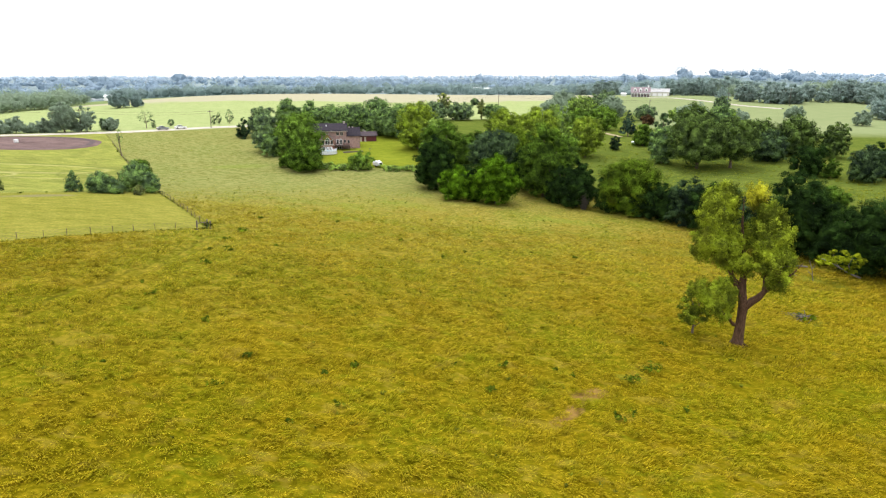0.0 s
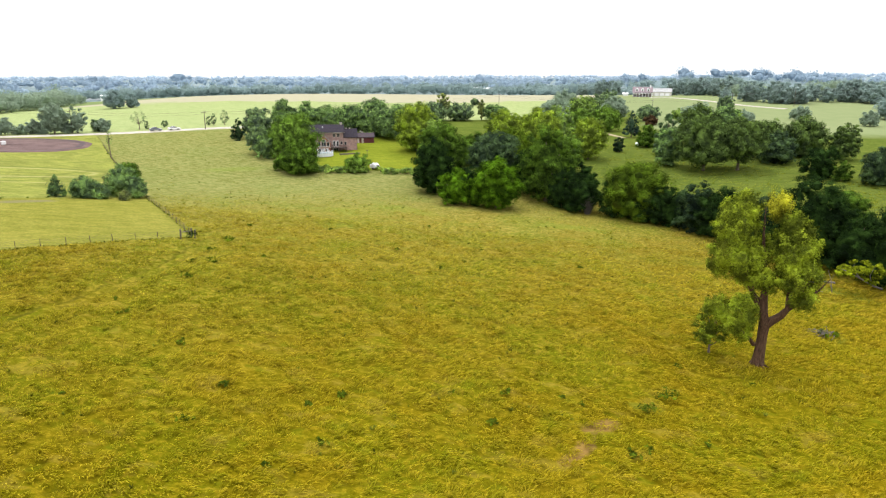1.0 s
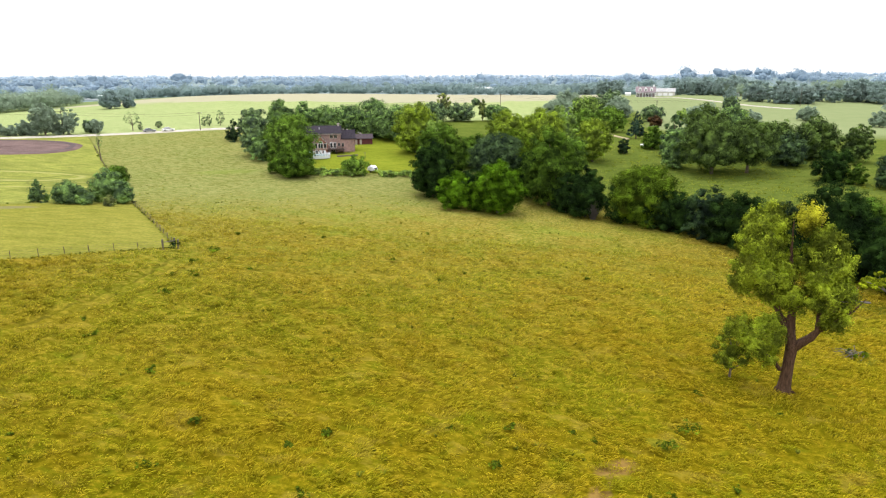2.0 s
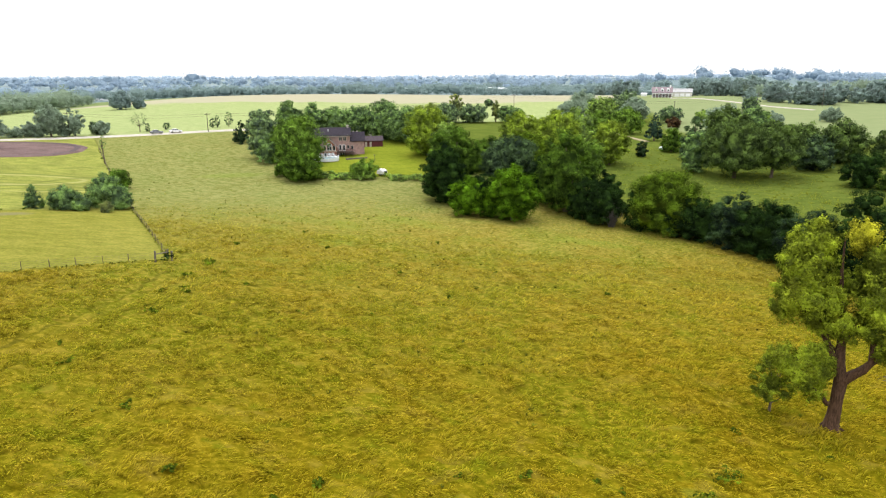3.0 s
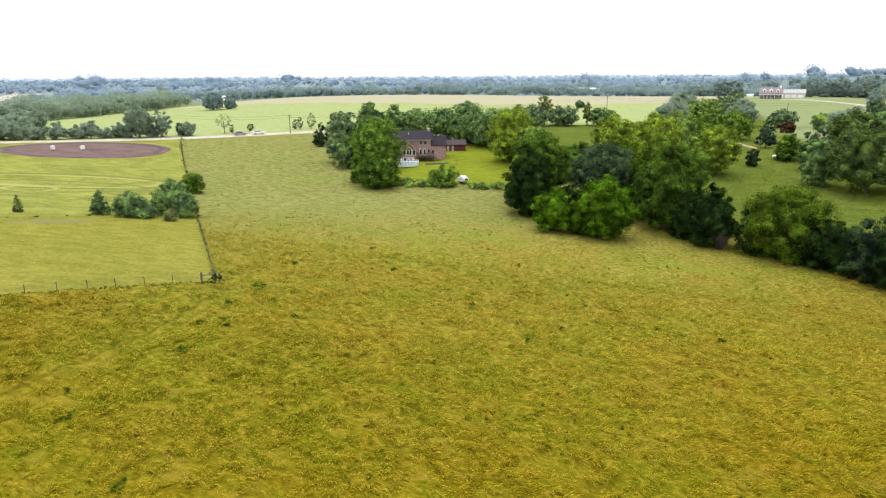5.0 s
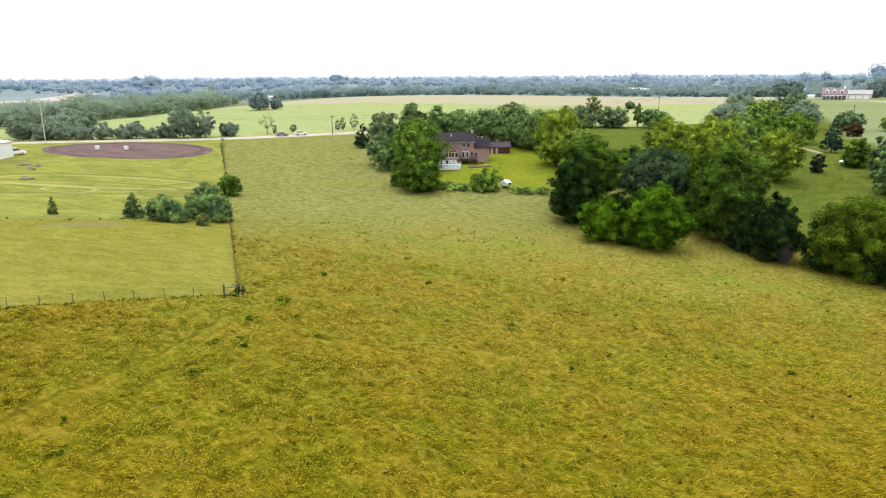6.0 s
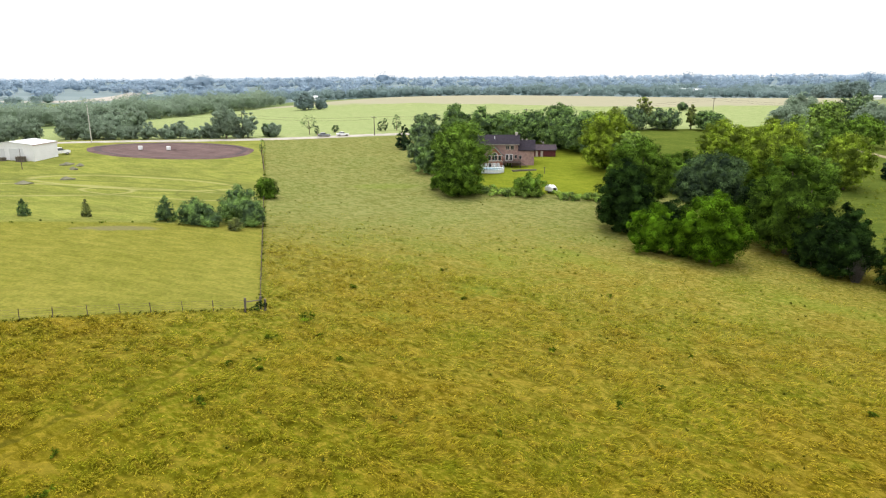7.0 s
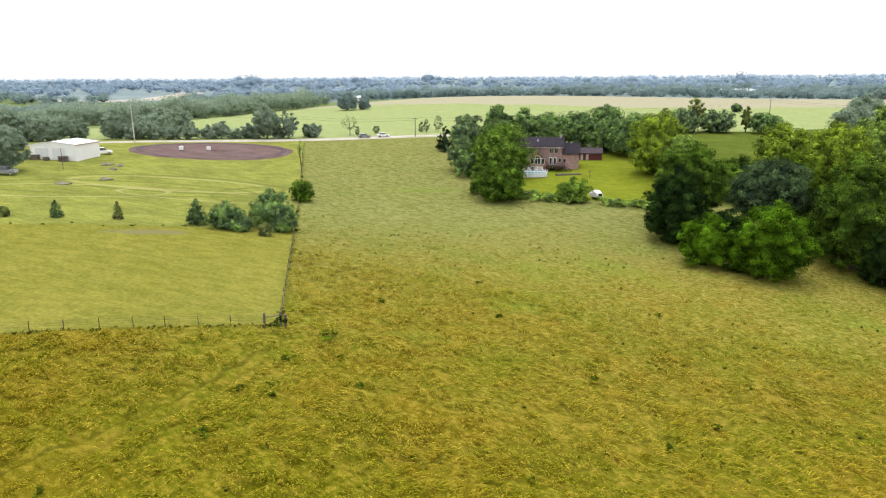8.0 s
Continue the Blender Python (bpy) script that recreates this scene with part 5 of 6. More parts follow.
    bm = boxes((8.2, -3.4, 3.1, 13.6, -3.3, 3.2), (8.2, -3.38, 2.3, 13.6, -3.32, 2.37), (13.5, -3.4, 3.1, 13.6, -0.1, 3.2))
    for i in range(28):
        box(bm, 8.24 + i * 0.19, -3.37, 2.3, 8.29 + i * 0.19, -3.33, 3.12)
    part("railing", bm, DARKWOOD, h)
    bm = bmesh.new()
    for i in range(11):
        box(bm, 13.65 + i * 0.28, -2.4, 1.9 - i * 0.19, 13.95 + i * 0.28, -1.3, 1.96 - i * 0.19)
    part("stairs", bm, DARKWOOD, h)
    part("stoop", prism([(13.2, -0.6), (16.8, -0.6), (14.2, 1.6), (13.2, 2.0)], 0.15, 0.59), BRICK, h)


build_house()


def build_pool():
    """An oval pool above the ground with a white rail fence and a step."""
    x, y = -47.2, 232.3
    base = thing("swimming_pool", pose(x, y, hz(x, y) - 0.05, 0, 0, 16) @ Matrix.Diagonal((1, 1, 0.8, 1)), "oval above-ground swimming pool with white wall and white railings", "pool")
    bm, n = bmesh.new(), 40
    rings = [[bm.verts.new((rx * math.cos(math.tau * i / n), ry * math.sin(math.tau * i / n), z)) for i in range(n)] for rx, ry, z in ((4.0, 2.4, 0), (4.0, 2.4, 1.3), (4.16, 2.56, 1.3), (4.16, 2.56, 1.38), (3.8, 2.2, 1.38), (3.8, 2.2, 1.0))]
    for a, c in zip(rings, rings[1:]):
        for i in range(n):
            bm.faces.new((a[i], a[(i + 1) % n], c[(i + 1) % n], c[i]))
    part("wall", bm, plain("pale_pool_wall", (0.60, 0.62, 0.65), 0.5, 0, 0.1, 2), base, "pale grey pool wall")
    bm = bmesh.new()
    bm.faces.new([bm.verts.new((3.82 * math.cos(math.tau * i / n), 2.22 * math.sin(math.tau * i / n), 1.15)) for i in range(n)])
    part("water", bm, WATER, base, "clear blue water")
    for i in range(26):
        a = math.tau * i / 26
        part("rail_post", boxes((4.06 * math.cos(a) - 0.05, 2.46 * math.sin(a) - 0.05, 0.1, 4.06 * math.cos(a) + 0.05, 2.46 * math.sin(a) + 0.05, 2.3)), WHITE, base)
    for z in (1.62, 2.12):
        bm = bmesh.new()
        for i in range(n):
            a, c = math.tau * i / n, math.tau * (i + 1) / n
            v = [bm.verts.new((k * math.cos(q), k * 2.46 / 4.06 * math.sin(q), zz)) for zz in (z, z + 0.07) for q in (a, c) for k in (4.04, 4.1)]
            for q in ((0, 1, 3, 2), (4, 6, 7, 5), (0, 4, 5, 1), (2, 3, 7, 6)):
                bm.faces.new([v[j] for j in q])
        part("rail", bm, WHITE, base)
    part("pool_deck", boxes((-4.6, 2.5, 0.0, 3.8, 3.6, 1.3)), WHITE, base, "white pool-side platform")


def build_pool_chair(m):
    """A white slatted garden chair."""
    c = thing("garden_chair", m, "white slatted plastic garden chair on the pool platform", "chair", "chairs beside the pool")
    for i in range(4):
        part("slat", boxes((-0.3, -0.3 + i * 0.15, 0.4, 0.3, -0.18 + i * 0.15, 0.44)), WHITE, c)
    for i in range(4):
        part("back_slat", boxes((-0.3 + i * 0.16, 0.28, 0.44, -0.18 + i * 0.16, 0.33, 1.15)), WHITE, c)
    for x in (-0.3, 0.24):
        for y in (-0.3, 0.26):
            part("leg", boxes((x, y, 0, x + 0.06, y + 0.06, 0.42 if y < 0 else 1.1)), WHITE, c)
        part("armrest", boxes((x - 0.02, -0.32, 0.64, x + 0.09, 0.3, 0.69)), WHITE, c)
    return c


build_pool()
POOL_AT = pose(-47.2, 232.3, hz(-47.2, 232.3) - 0.05 + 1.04, 0, 0, 16)
pool_chair = build_pool_chair(POOL_AT @ pose(-3.6, 3.0, 0, 0, 0, 30))
for along, turn in ((-2.3, -10), (-0.9, 15), (1.2, -25), (2.6, 5)):
    copy_thing(pool_chair, POOL_AT @ pose(along, 3.05, 0, 0, 0, turn))


def build_shed():
    x, y = -39.0, 257.0
    s = thing("shed", pose(x, y, hz(x, y) - 0.2, 0, 0, 14), "dark red garden shed with white doors and purple-brown shingle roof", "shed")
    part("wall", gabled_block(bmesh.new(), 0, 6.8, 0, 4.6, -0.3, 2.4, 3.7), BARNRED, s)
    gable_roof("roof", 0, 6.8, 0, 4.6, 2.4, 3.7, 0.35, 0.12, plain("brown_shingle", (0.045, 0.032, 0.04), 0.85, 0, 0.3, 6), s)
    for x in (0.5, 2.1):
        d = part("door", boxes((x, -0.06, 0.1, x + 0.75, 0.02, 1.95), bevel=0.01), CREAM, s, "cream shed door")
        part("door_handle", boxes((x + 0.6, -0.11, 1.0, x + 0.66, -0.06, 1.15)), STEEL, d)
    part("door_track", boxes((3.3, -0.07, 2.0, 6.4, 0.02, 2.12)), DARKWOOD, s)


build_shed()
x, y = -40.2, 259
part("lid", turned([(0.95, 0), (1.0, 0.3), (0.9, 1.2), (0.5, 1.75), (0.1, 1.95)], 14), POLE_GREY, thing("storage_tank", pose(x, y, hz(x, y)), "grey domed tank standing beside the shed", "tank"), smooth=True)


def build_covered_trailer():
    """A small trailer under a white tarpaulin."""
    x, y = -26.6, 214.2
    b = thing("covered_trailer", pose(x, y, hz(x, y), 0, 0, -38) @ Matrix.Scale(0.88, 4), "small trailer under a bulging white tarpaulin at the lawn's edge", "trailer")
    rng = np.random.default_rng(4)
    v, f, n = [], [], 14
    for i, (x0, k) in enumerate(((-1.75, 0.55), (-1.6, 0.86), (-1.0, 1.0), (-0.3, 0.9), (0.4, 1.02), (1.1, 0.88), (1.6, 0.7), (1.7, 0.4))):
        for j in range(n):
            a = math.pi * j / (n - 1)
            r = k * (1 + rng.uniform(-0.09, 0.09))
            v.append((x0 + rng.uniform(-0.08, 0.08), 1.15 * r * math.copysign(abs(math.cos(a)) ** 0.6, math.cos(a)), 0.75 + 1.65 * r * math.sin(a) ** 0.7 if 0 < j < n - 1 else 0.7))
    for i in range(7):
        for j in range(n - 1):
            f.append((i * n + j, i * n + j + 1, i * n + n + j + 1, i * n + n + j))
    f += [tuple(range(n)), tuple(range(7 * n, 8 * n))[::-1]]
    raw("tarpaulin", v, f, CANVAS, b)
    # solid black block in place of the shaded hollow under the cover
    part("dark_end", boxes((1.45, -0.75, 0.75, 1.86, 0.45, 1.75), bevel=0.08), RUBBER, b, "solid black block standing in for the shaded open end")
    part("bed", boxes((-1.5, -0.95, 0.55, 1.5, 0.95, 1.0), (1.5, -0.06, 0.6, 2.6, 0.06, 0.72), bevel=0.02), DARKWOOD, b)
    for s in (-1, 1):
        bm = turned([(0.3, 0), (0.36, 0.03), (0.36, 0.2), (0.3, 0.22)], 16)
        bmesh.ops.rotate(bm, verts=bm.verts, matrix=Matrix.Rotation(radians(90), 3, "X"))
        bmesh.ops.translate(bm, verts=bm.verts, vec=(0, s * 1.0 + 0.11, 0.36))
        part("wheel", bm, RUBBER, b)


build_covered_trailer()


# ---- the white metal barn ----
def build_barn():
    b = thing("barn", pose(-167.4, 174.3, 8.3, 0, 0, 17.5), "white sheet-metal barn with a low-pitched roof", "barn")
    part("wall", gabled_block(bmesh.new(), 0, 12.5, 0, 10.6, -0.8, 4.1, 4.9, "y"), METAL, b)
    gable_roof("roof", 0, 12.5, 0, 10.6, 4.1, 4.9, 0.2, 0.1, plain("pale_roof_metal", (0.58, 0.58, 0.61), 0.35, 0, 0.05, 1.5, 0.4), b, "y")
    for i in range(25):
        part("wall_rib", boxes((0.2 + i * 0.5, -0.04, -0.3, 0.25 + i * 0.5, -0.001, 4.1)), METAL, b)
    for i in range(21):
        part("wall_rib", boxes((12.501, 0.2 + i * 0.5, -0.3, 12.54, 0.25 + i * 0.5, 4.1)), METAL, b)
    for x in (1.2, 6.0):
        part("door", boxes((x, -0.07, 0.1, x + 3.6, 0.02, 3.2)), plain("barn_door_metal", (0.60, 0.61, 0.63), 0.45, 0, 0.1, 2), b, "wide grey roll-up door")
    part("eave_trim", boxes((12.48, -0.25, 3.95, 12.72, 10.85, 4.08)), plain("rust_trim", (0.35, 0.2, 0.16), 0.7), b)


build_barn()
for x, y, w, d, h, turn in ((-165.4, 173.4, 2.6, 1.4, 1.3, 20), (-162.0, 174.3, 1.6, 1.2, 0.9, -20), (-157.6, 175.7, 2.2, 1.2, 1.4, 15)):
    t0 = thing("pallet_stack", pose(x, y, hz(x, y), 0, 0, turn), "weathered timber stack against the barn wall", "stack", "stacks beside the barn")
    for k in range(5):
        part("plank", boxes((-w / 2, -d / 2, h * k / 5, w / 2, d / 2, h * (k + 0.8) / 5), bevel=0.02), TIMBER, t0)


def wheel_at(parent, x, y, r=0.34):
    bm = turned([(r * 0.6, 0), (r, 0.03), (r, 0.19), (r * 0.6, 0.22)], 16)
    bmesh.ops.rotate(bm, verts=bm.verts, matrix=Matrix.Rotation(radians(90), 3, "X"))
    bmesh.ops.translate(bm, verts=bm.verts, vec=(x, y + 0.11, r))
    w = part("wheel", bm, RUBBER, parent)
    bm = turned([(r * 0.55, 0), (r * 0.55, 0.24)], 12)
    bmesh.ops.rotate(bm, verts=bm.verts, matrix=Matrix.Rotation(radians(90), 3, "X"))
    bmesh.ops.translate(bm, verts=bm.verts, vec=(x, y + 0.12, r))
    part("rim", bm, POLE_GREY, w)


def car(name, x, y, turn, body_mat, label, outline, cabin, wide=1.8, wheels=(-1.4, 1.4), category="car", rise=0.2):
    """A vehicle from its side outline: body, glazed cabin, wheels, lights."""
    c = thing(name, pose(x, y, hz(x, y) + rise, 0, 0, turn), label, category)
    bm = prism(outline, -wide / 2, wide / 2)
    bmesh.ops.bevel(bm, geom=list(bm.edges), offset=0.06, segments=2, affect="EDGES")
    part("body", bm, body_mat, c)
    bm = prism(cabin, -wide / 2 + 0.06, wide / 2 - 0.06)
    for v in bm.verts:
        if v.co.z > max(p[1] for p in cabin) - 0.1:
            v.co.y *= 0.82
    part("window", bm, PANE, c)
    top = max(p[1] for p in cabin)
    xs = [p[0] for p in cabin if p[1] > top - 0.1]
    part("roof", boxes((min(xs) - 0.05, -wide * 0.41, top - 0.03, max(xs) + 0.05, wide * 0.41, top + 0.05), bevel=0.02), body_mat, c)
    for wx in wheels:
        for s in (-1, 1):
            wheel_at(c, wx, s * (wide / 2 - 0.08))
    x0, x1 = min(p[0] for p in outline), max(p[0] for p in outline)
    for s in (-0.6, 0.6):
        part("headlight", boxes((x1 - 0.06, s - 0.18, 0.62, x1 + 0.02, s + 0.18, 0.78)), WHITE, c)
        part("tail_light", boxes((x0 - 0.02, s - 0.18, 0.68, x0 + 0.06, s + 0.18, 0.84)), plain("red_lens", (0.4, 0.02, 0.02), 0.3), c)
    return c


SEDAN = [(-2.3, 0.28), (2.3, 0.28), (2.36, 0.62), (2.2, 0.82), (1.1, 0.95), (-1.9, 1.0), (-2.35, 0.9), (-2.38, 0.5)]
CABIN = [(-1.75, 0.97), (1.1, 0.93), (0.35, 1.42), (-1.0, 1.46)]
car("parked_car", -121.9, 273.2, 38, SILVER, "silver-grey saloon car parked on the gravel road", SEDAN, CABIN)
car("parked_car", -116.4, 277.8, 38, CARWHITE, "white saloon car parked on the gravel road", SEDAN, CABIN)
TRUCK = [(-2.8, 0.4), (2.75, 0.4), (2.8, 0.9), (2.6, 1.1), (1.3, 1.2), (-2.75, 1.15), (-2.85, 0.8)]
TRUCKCAB = [(-0.9, 1.15), (1.3, 1.18), (0.7, 1.85), (-0.8, 1.9)]
car("pickup_truck", -160.6, 190.3, 62, CARWHITE, "white pickup truck parked behind the barn", TRUCK, TRUCKCAB, 1.95, (-1.7, 1.8), "truck", 0.05)
car("pickup_truck", -150.5, 154.5, 30, SILVER, "grey pickup truck parked beside a tree", TRUCK, TRUCKCAB, 1.95, (-1.7, 1.8), "truck", 0.05)


# ---- white water tanks on the arena ----
def build_tote():
    b = thing("water_tote", pose(-151.8, 211.6, hz(-151.8, 211.6) + 0.1, 0, 0, 35), "white plastic water tank in a square cage", "tank", "tanks on the arena")
    part("tank", boxes((-0.58, -0.5, 0.16, 0.58, 0.5, 1.25), bevel=0.08), WHITE, b)
    part("pallet", boxes((-0.6, -0.52, 0, 0.6, 0.52, 0.14), bevel=0.01), TIMBER, b)
    part("cap", turned([(0.16, 1.24), (0.16, 1.34)], 10), POLE_GREY, b)
    for x in (-0.6, -0.2, 0.2, 0.6):
        for y in (-0.53, 0.53):
            part("bar", boxes((x - 0.015, y - 0.015, 0.14, x + 0.015, y + 0.015, 1.28)), POLE_GREY, b)
    return b


tote = build_tote()
copy_thing(tote, pose(-145.7, 216.6, hz(-145.7, 216.6) + 0.1, 0, 0, 48))

# ---- earth heaps on the mown field ----
for i, (x, y, w) in enumerate(((-133.3, 155.2, 2.4), (-131.5, 164.8, 2.2), (-146.8, 179.6, 2.6), (-143.5, 180.5, 1.8), (-140.5, 175.5, 1.8))):
    rng = np.random.default_rng(i + 60)
    iv, jf = ICO2
    v = iv * [w * 0.85, w * 0.6, 1] * (1 + rng.uniform(-0.16, 0.16, (len(iv), 1)))
    v[:, 2] = np.where(iv[:, 2] > -0.1, 0.7 * (1 - np.hypot(iv[:, 0], iv[:, 1])) + rng.uniform(-0.06, 0.06, len(iv)), -0.2)
    ob = raw("earth_heap", v, jf, EARTH, None, True)
    ob.matrix_world = pose(x, y, hz(x, y), 0, 0, 40 + 30 * i)
    tagged(ob, "low heap of loose earth on the mown grass", "heap", "earth heaps")


# ---- fences ----
def fence(name, start, way, length, spacing, label, tall=1.15):
    """Steel posts with four strands of wire, following the land."""
    f = thing(name, pose(start.x, start.y, hz(start.x, start.y)), label, "fence")
    z0 = hz(start.x, start.y)
    n = int(length / spacing)
    bm = boxes((-0.03, -0.03, -0.3, 0.03, 0.03, tall))
    box(bm, -0.012, -0.055, -0.3, 0.012, -0.03, tall - 0.05)
    post = None
    tops = []
    rng = random.Random(len(name) + n)
    for i in range(n + 1):
        p = way * (i * spacing + (rng.uniform(-0.15, 0.15) if 0 < i < n else 0))
        dz = hz(start.x + p.x, start.y + p.y) - z0
        if post is None:
            post = part("post", bm, STEEL, f)
            ob = post
        else:
            ob = new("post", post.data)
            ob.parent = f
        ob.matrix_basis = pose(p.x, p.y, dz, rng.uniform(-3, 3), rng.uniform(-3, 3), rng.uniform(0, 90))
        tops.append((p.x, p.y, dz))
    for k in range(4):
        v, q = tubes([[(x, y, z + 0.3 + 0.25 * k, 0.009) for x, y, z in tops]], 3)
        raw("wire", v, q, STEEL, f)
    return f


fence("fence", CORNER + ASIDE * 1.7, ASIDE, 46, 3.05, "wire stock fence on rusty steel posts along the mown field")
fence("fence", CORNER + AWAY * 2.0, AWAY, 150, 3.6, "wire stock fence on steel posts with weeds along it")
for i, (p, tall) in enumerate(((CORNER, 1.5), (CORNER + ASIDE * 1.6, 1.35), (CORNER + Vector((0.45, 0.2)), 1.25))):
    ob = part("wooden_post", turned([(0.13, -0.5), (0.13, tall - 0.04), (0.10, tall)], 9), TIMBER, None)
    ob.matrix_world = pose(p.x, p.y, hz(p.x, p.y), 3 * i - 2, 2, 20 * i)
    tagged(ob, "weathered round timber corner post of a fence", "post", "corner posts")
brace = raw("brace_rail", *tubes([[(CORNER.x, CORNER.y, hz(CORNER.x, CORNER.y) + 1.05, 0.06), (CORNER.x + ASIDE.x * 1.6, CORNER.y + ASIDE.y * 1.6, hz(CORNER.x, CORNER.y) + 1.0, 0.06)]], 7), TIMBER)
tagged(brace, "timber brace rail between two corner posts", "rail")


# ---- weeds ----
def weed_mesh(seed, w, h, mat, leaf=0.2, count=160):
    rng = np.random.default_rng(seed)
    rows = [(rng.normal() * w * 0.22, rng.normal() * w * 0.22, h * rng.uniform(0.25, 0.7), w * rng.uniform(0.16, 0.3), 0.8) for _ in range(7)]
    v, f = foliage(rng, rows, count, leaf, 0.3, 3)
    stems = [[(0, 0, -0.1, 0.03), (q[0], q[1], q[2] + q[3] * 0.8, 0.01)] for q in rows]
    sv, sf = tubes(stems, 4)
    return v, f, sv, sf


def weed(x, y, w, h, kind, seed, turn=0, name="weed_clump", label="dark green clump of broad-leaved weeds in the pasture"):
    b = thing(name, pose(x, y, hz(x, y), 0, 0, turn), label, "weeds", "weed clumps")
    v, f, sv, sf = weed_mesh(seed, w, h, LEAF[kind])
    raw("stems", sv, sf, LEAF["mid"], b)
    raw("leaves", v, f, LEAF[kind], b)
    return b


WEEDS = [weed(4.7, 63.2, 0.95, 0.55, "weed", 1), weed(-10.1, 59.0, 0.9, 0.5, "weed", 2), weed(14.3, 54.4, 0.9, 0.55, "weed", 3)]
SPOTS_NEAR = [(-0.4, 62.2), (-12.5, 56.8), (16, 55.6), (11.6, 62.5), (3, 57.3), (-10.3, 51.4), (-13.6, 47.9), (-20.2, 58.8), (-21.3, 52.8), (-32.1, 54.6), (-19.4, 89.9), (-35.3, 72), (21.4, 57.4), (9.9, 63.6), (-27, 66), (24, 74), (31, 71)]
SPOTS_FAR = [(-33.9, 85.1), (-33, 92), (-27.8, 97.1), (-32.2, 101.4), (-35.9, 98.2), (-35.9, 91.7), (-11.2, 91.9), (-2.6, 101.3), (0.9, 107.5), (-38.1, 75.5), (-36.2, 117.9), (-10.1, 110.6), (-34, 93.5), (-14, 78), (-23, 122), (-30, 135), (4, 118), (20, 112), (-6, 137)]
for i, (x, y) in enumerate(SPOTS_NEAR + SPOTS_FAR):
    o = copy_thing(WEEDS[i % 3], pose(x, y, hz(x, y), 0, 0, 77 * i))
    s = 0.6 + 0.5 * ((i * 37) % 10) / 10
    o.scale = (s, s, s * 0.9)
weed(20.6, 66.1, 2.2, 0.9, "weed", 11, label="broad green weed patch in the pasture")
weed(17.6, 62.6, 1.6, 0.9, "weed", 12, label="bright green weed patch beside bare earth")
weed(-40.9, 104.2, 1.4, 1.3, "dark", 13, label="dark weeds grown up round the fence corner")
weed(-35.5, 104.3, 2.2, 0.5, "weed", 14, label="fresh green weeds in the pasture")
rng = random.Random(3)
for i in range(9):
    d = 5 + i * 16.0 + rng.uniform(-3, 3)
    p = CORNER + AWAY * d
    o = copy_thing(WEEDS[i % 3], pose(p.x + rng.uniform(-0.4, 0.4), p.y, hz(p.x, p.y), 0, 0, 50 * i))
    s = rng.uniform(0.45, 0.95)
    o.scale = (s, s, s * 1.2)
nrng = np.random.default_rng(31)
bank = []
for x in np.arange(-50, -12, 0.5):
    if -29.2 < x < -24.2:
        continue
    y = 209.4 + 0.05 * (x + 30) + nrng.normal() * 1.2
    r = nrng.uniform(0.8, 1.5)
    bank.append((x, y, hz(x, y) + r * 0.5, r, 0.85))
v, f = foliage(nrng, bank, 18000, 0.3, 0.4, 4)
tagged(raw("weed_bank", v, f, LEAF["soft"]), "bank of tall green weeds along the lawn's edge", "weeds", kind="stuff")
for i in range(9):
    x, y = -84 - i * 3.6 + rng.uniform(-1.6, 1.6), 138 - i * 2.4 + rng.uniform(-0.8, 0.8)
    o = copy_thing(WEEDS[i % 3], pose(x, y, hz(x, y), 0, 0, 50 * i))
    s = rng.uniform(0.3, 0.7)
    o.scale = (s, s, s)


# ---- brush heap and the fallen limb near the creek ----
def build_fallen_limb():
    x, y = 61.0, 106.4
    b = thing("fallen_limb", pose(x, y, hz(x, y)) @ Matrix.Scale(0.86, 4), "broken tree limb with yellow leaves leaning out of the hedge", "branch")
    v, f = tubes([[(6.5, 1.5, 0.6, 0.2), (4, 0.5, 1.6, 0.17), (1.5, 0, 3.0, 0.13), (-1, -0.4, 4.4, 0.09), (-2.6, -0.6, 5.0, 0.04)], [(1.5, 0, 3.0, 0.1), (0.2, 0.6, 4.6, 0.06), (0.4, 0.8, 5.8, 0.02)], [(4, 0.5, 1.6, 0.12), (3, 0, 3.6, 0.07), (3.4, -0.3, 5.2, 0.02)]], 7)
    raw("limb", v, f, DEAD, b, True)
    v, f = tubes([[(-3, 0.4, 0, 0.1), (-3.6, 0.3, 2.6, 0.07), (-4.4, 0.2, 4.6, 0.02)], [(-3.6, 0.3, 2.4, 0.05), (-3.2, 0.2, 3.8, 0.02)], [(-3.3, 0.3, 1.4, 0.05), (-4.4, 0.6, 2.4, 0.015)]], 6)
    raw("bare_branch", v, f, DEAD, b, True)
    rng = np.random.default_rng(8)
    rows = [(cx + rng.normal() * 0.6, cy + rng.normal() * 0.7, cz + rng.normal() * 0.4, rng.uniform(0.35, 0.75), 0.95) for cx, cy, cz in ((-1.9, -0.6, 4.8), (-1, -0.4, 5.2), (0.4, 0.6, 5.6), (2, 0, 5.2), (3.4, -0.3, 4.8), (4.4, 0, 3.6), (3.2, 0.2, 2.8), (-1.6, -0.2, 3.9), (0.6, 0, 4.4), (1.6, 0.4, 4.2), (2.4, -0.3, 4.4), (-0.4, 0.3, 4.4)) for _ in range(4)]
    v, f = foliage(rng, rows, 9000, 0.25, 0.4)
    raw("leaves", v, f, LEAF["yellow"], b)


build_fallen_limb()


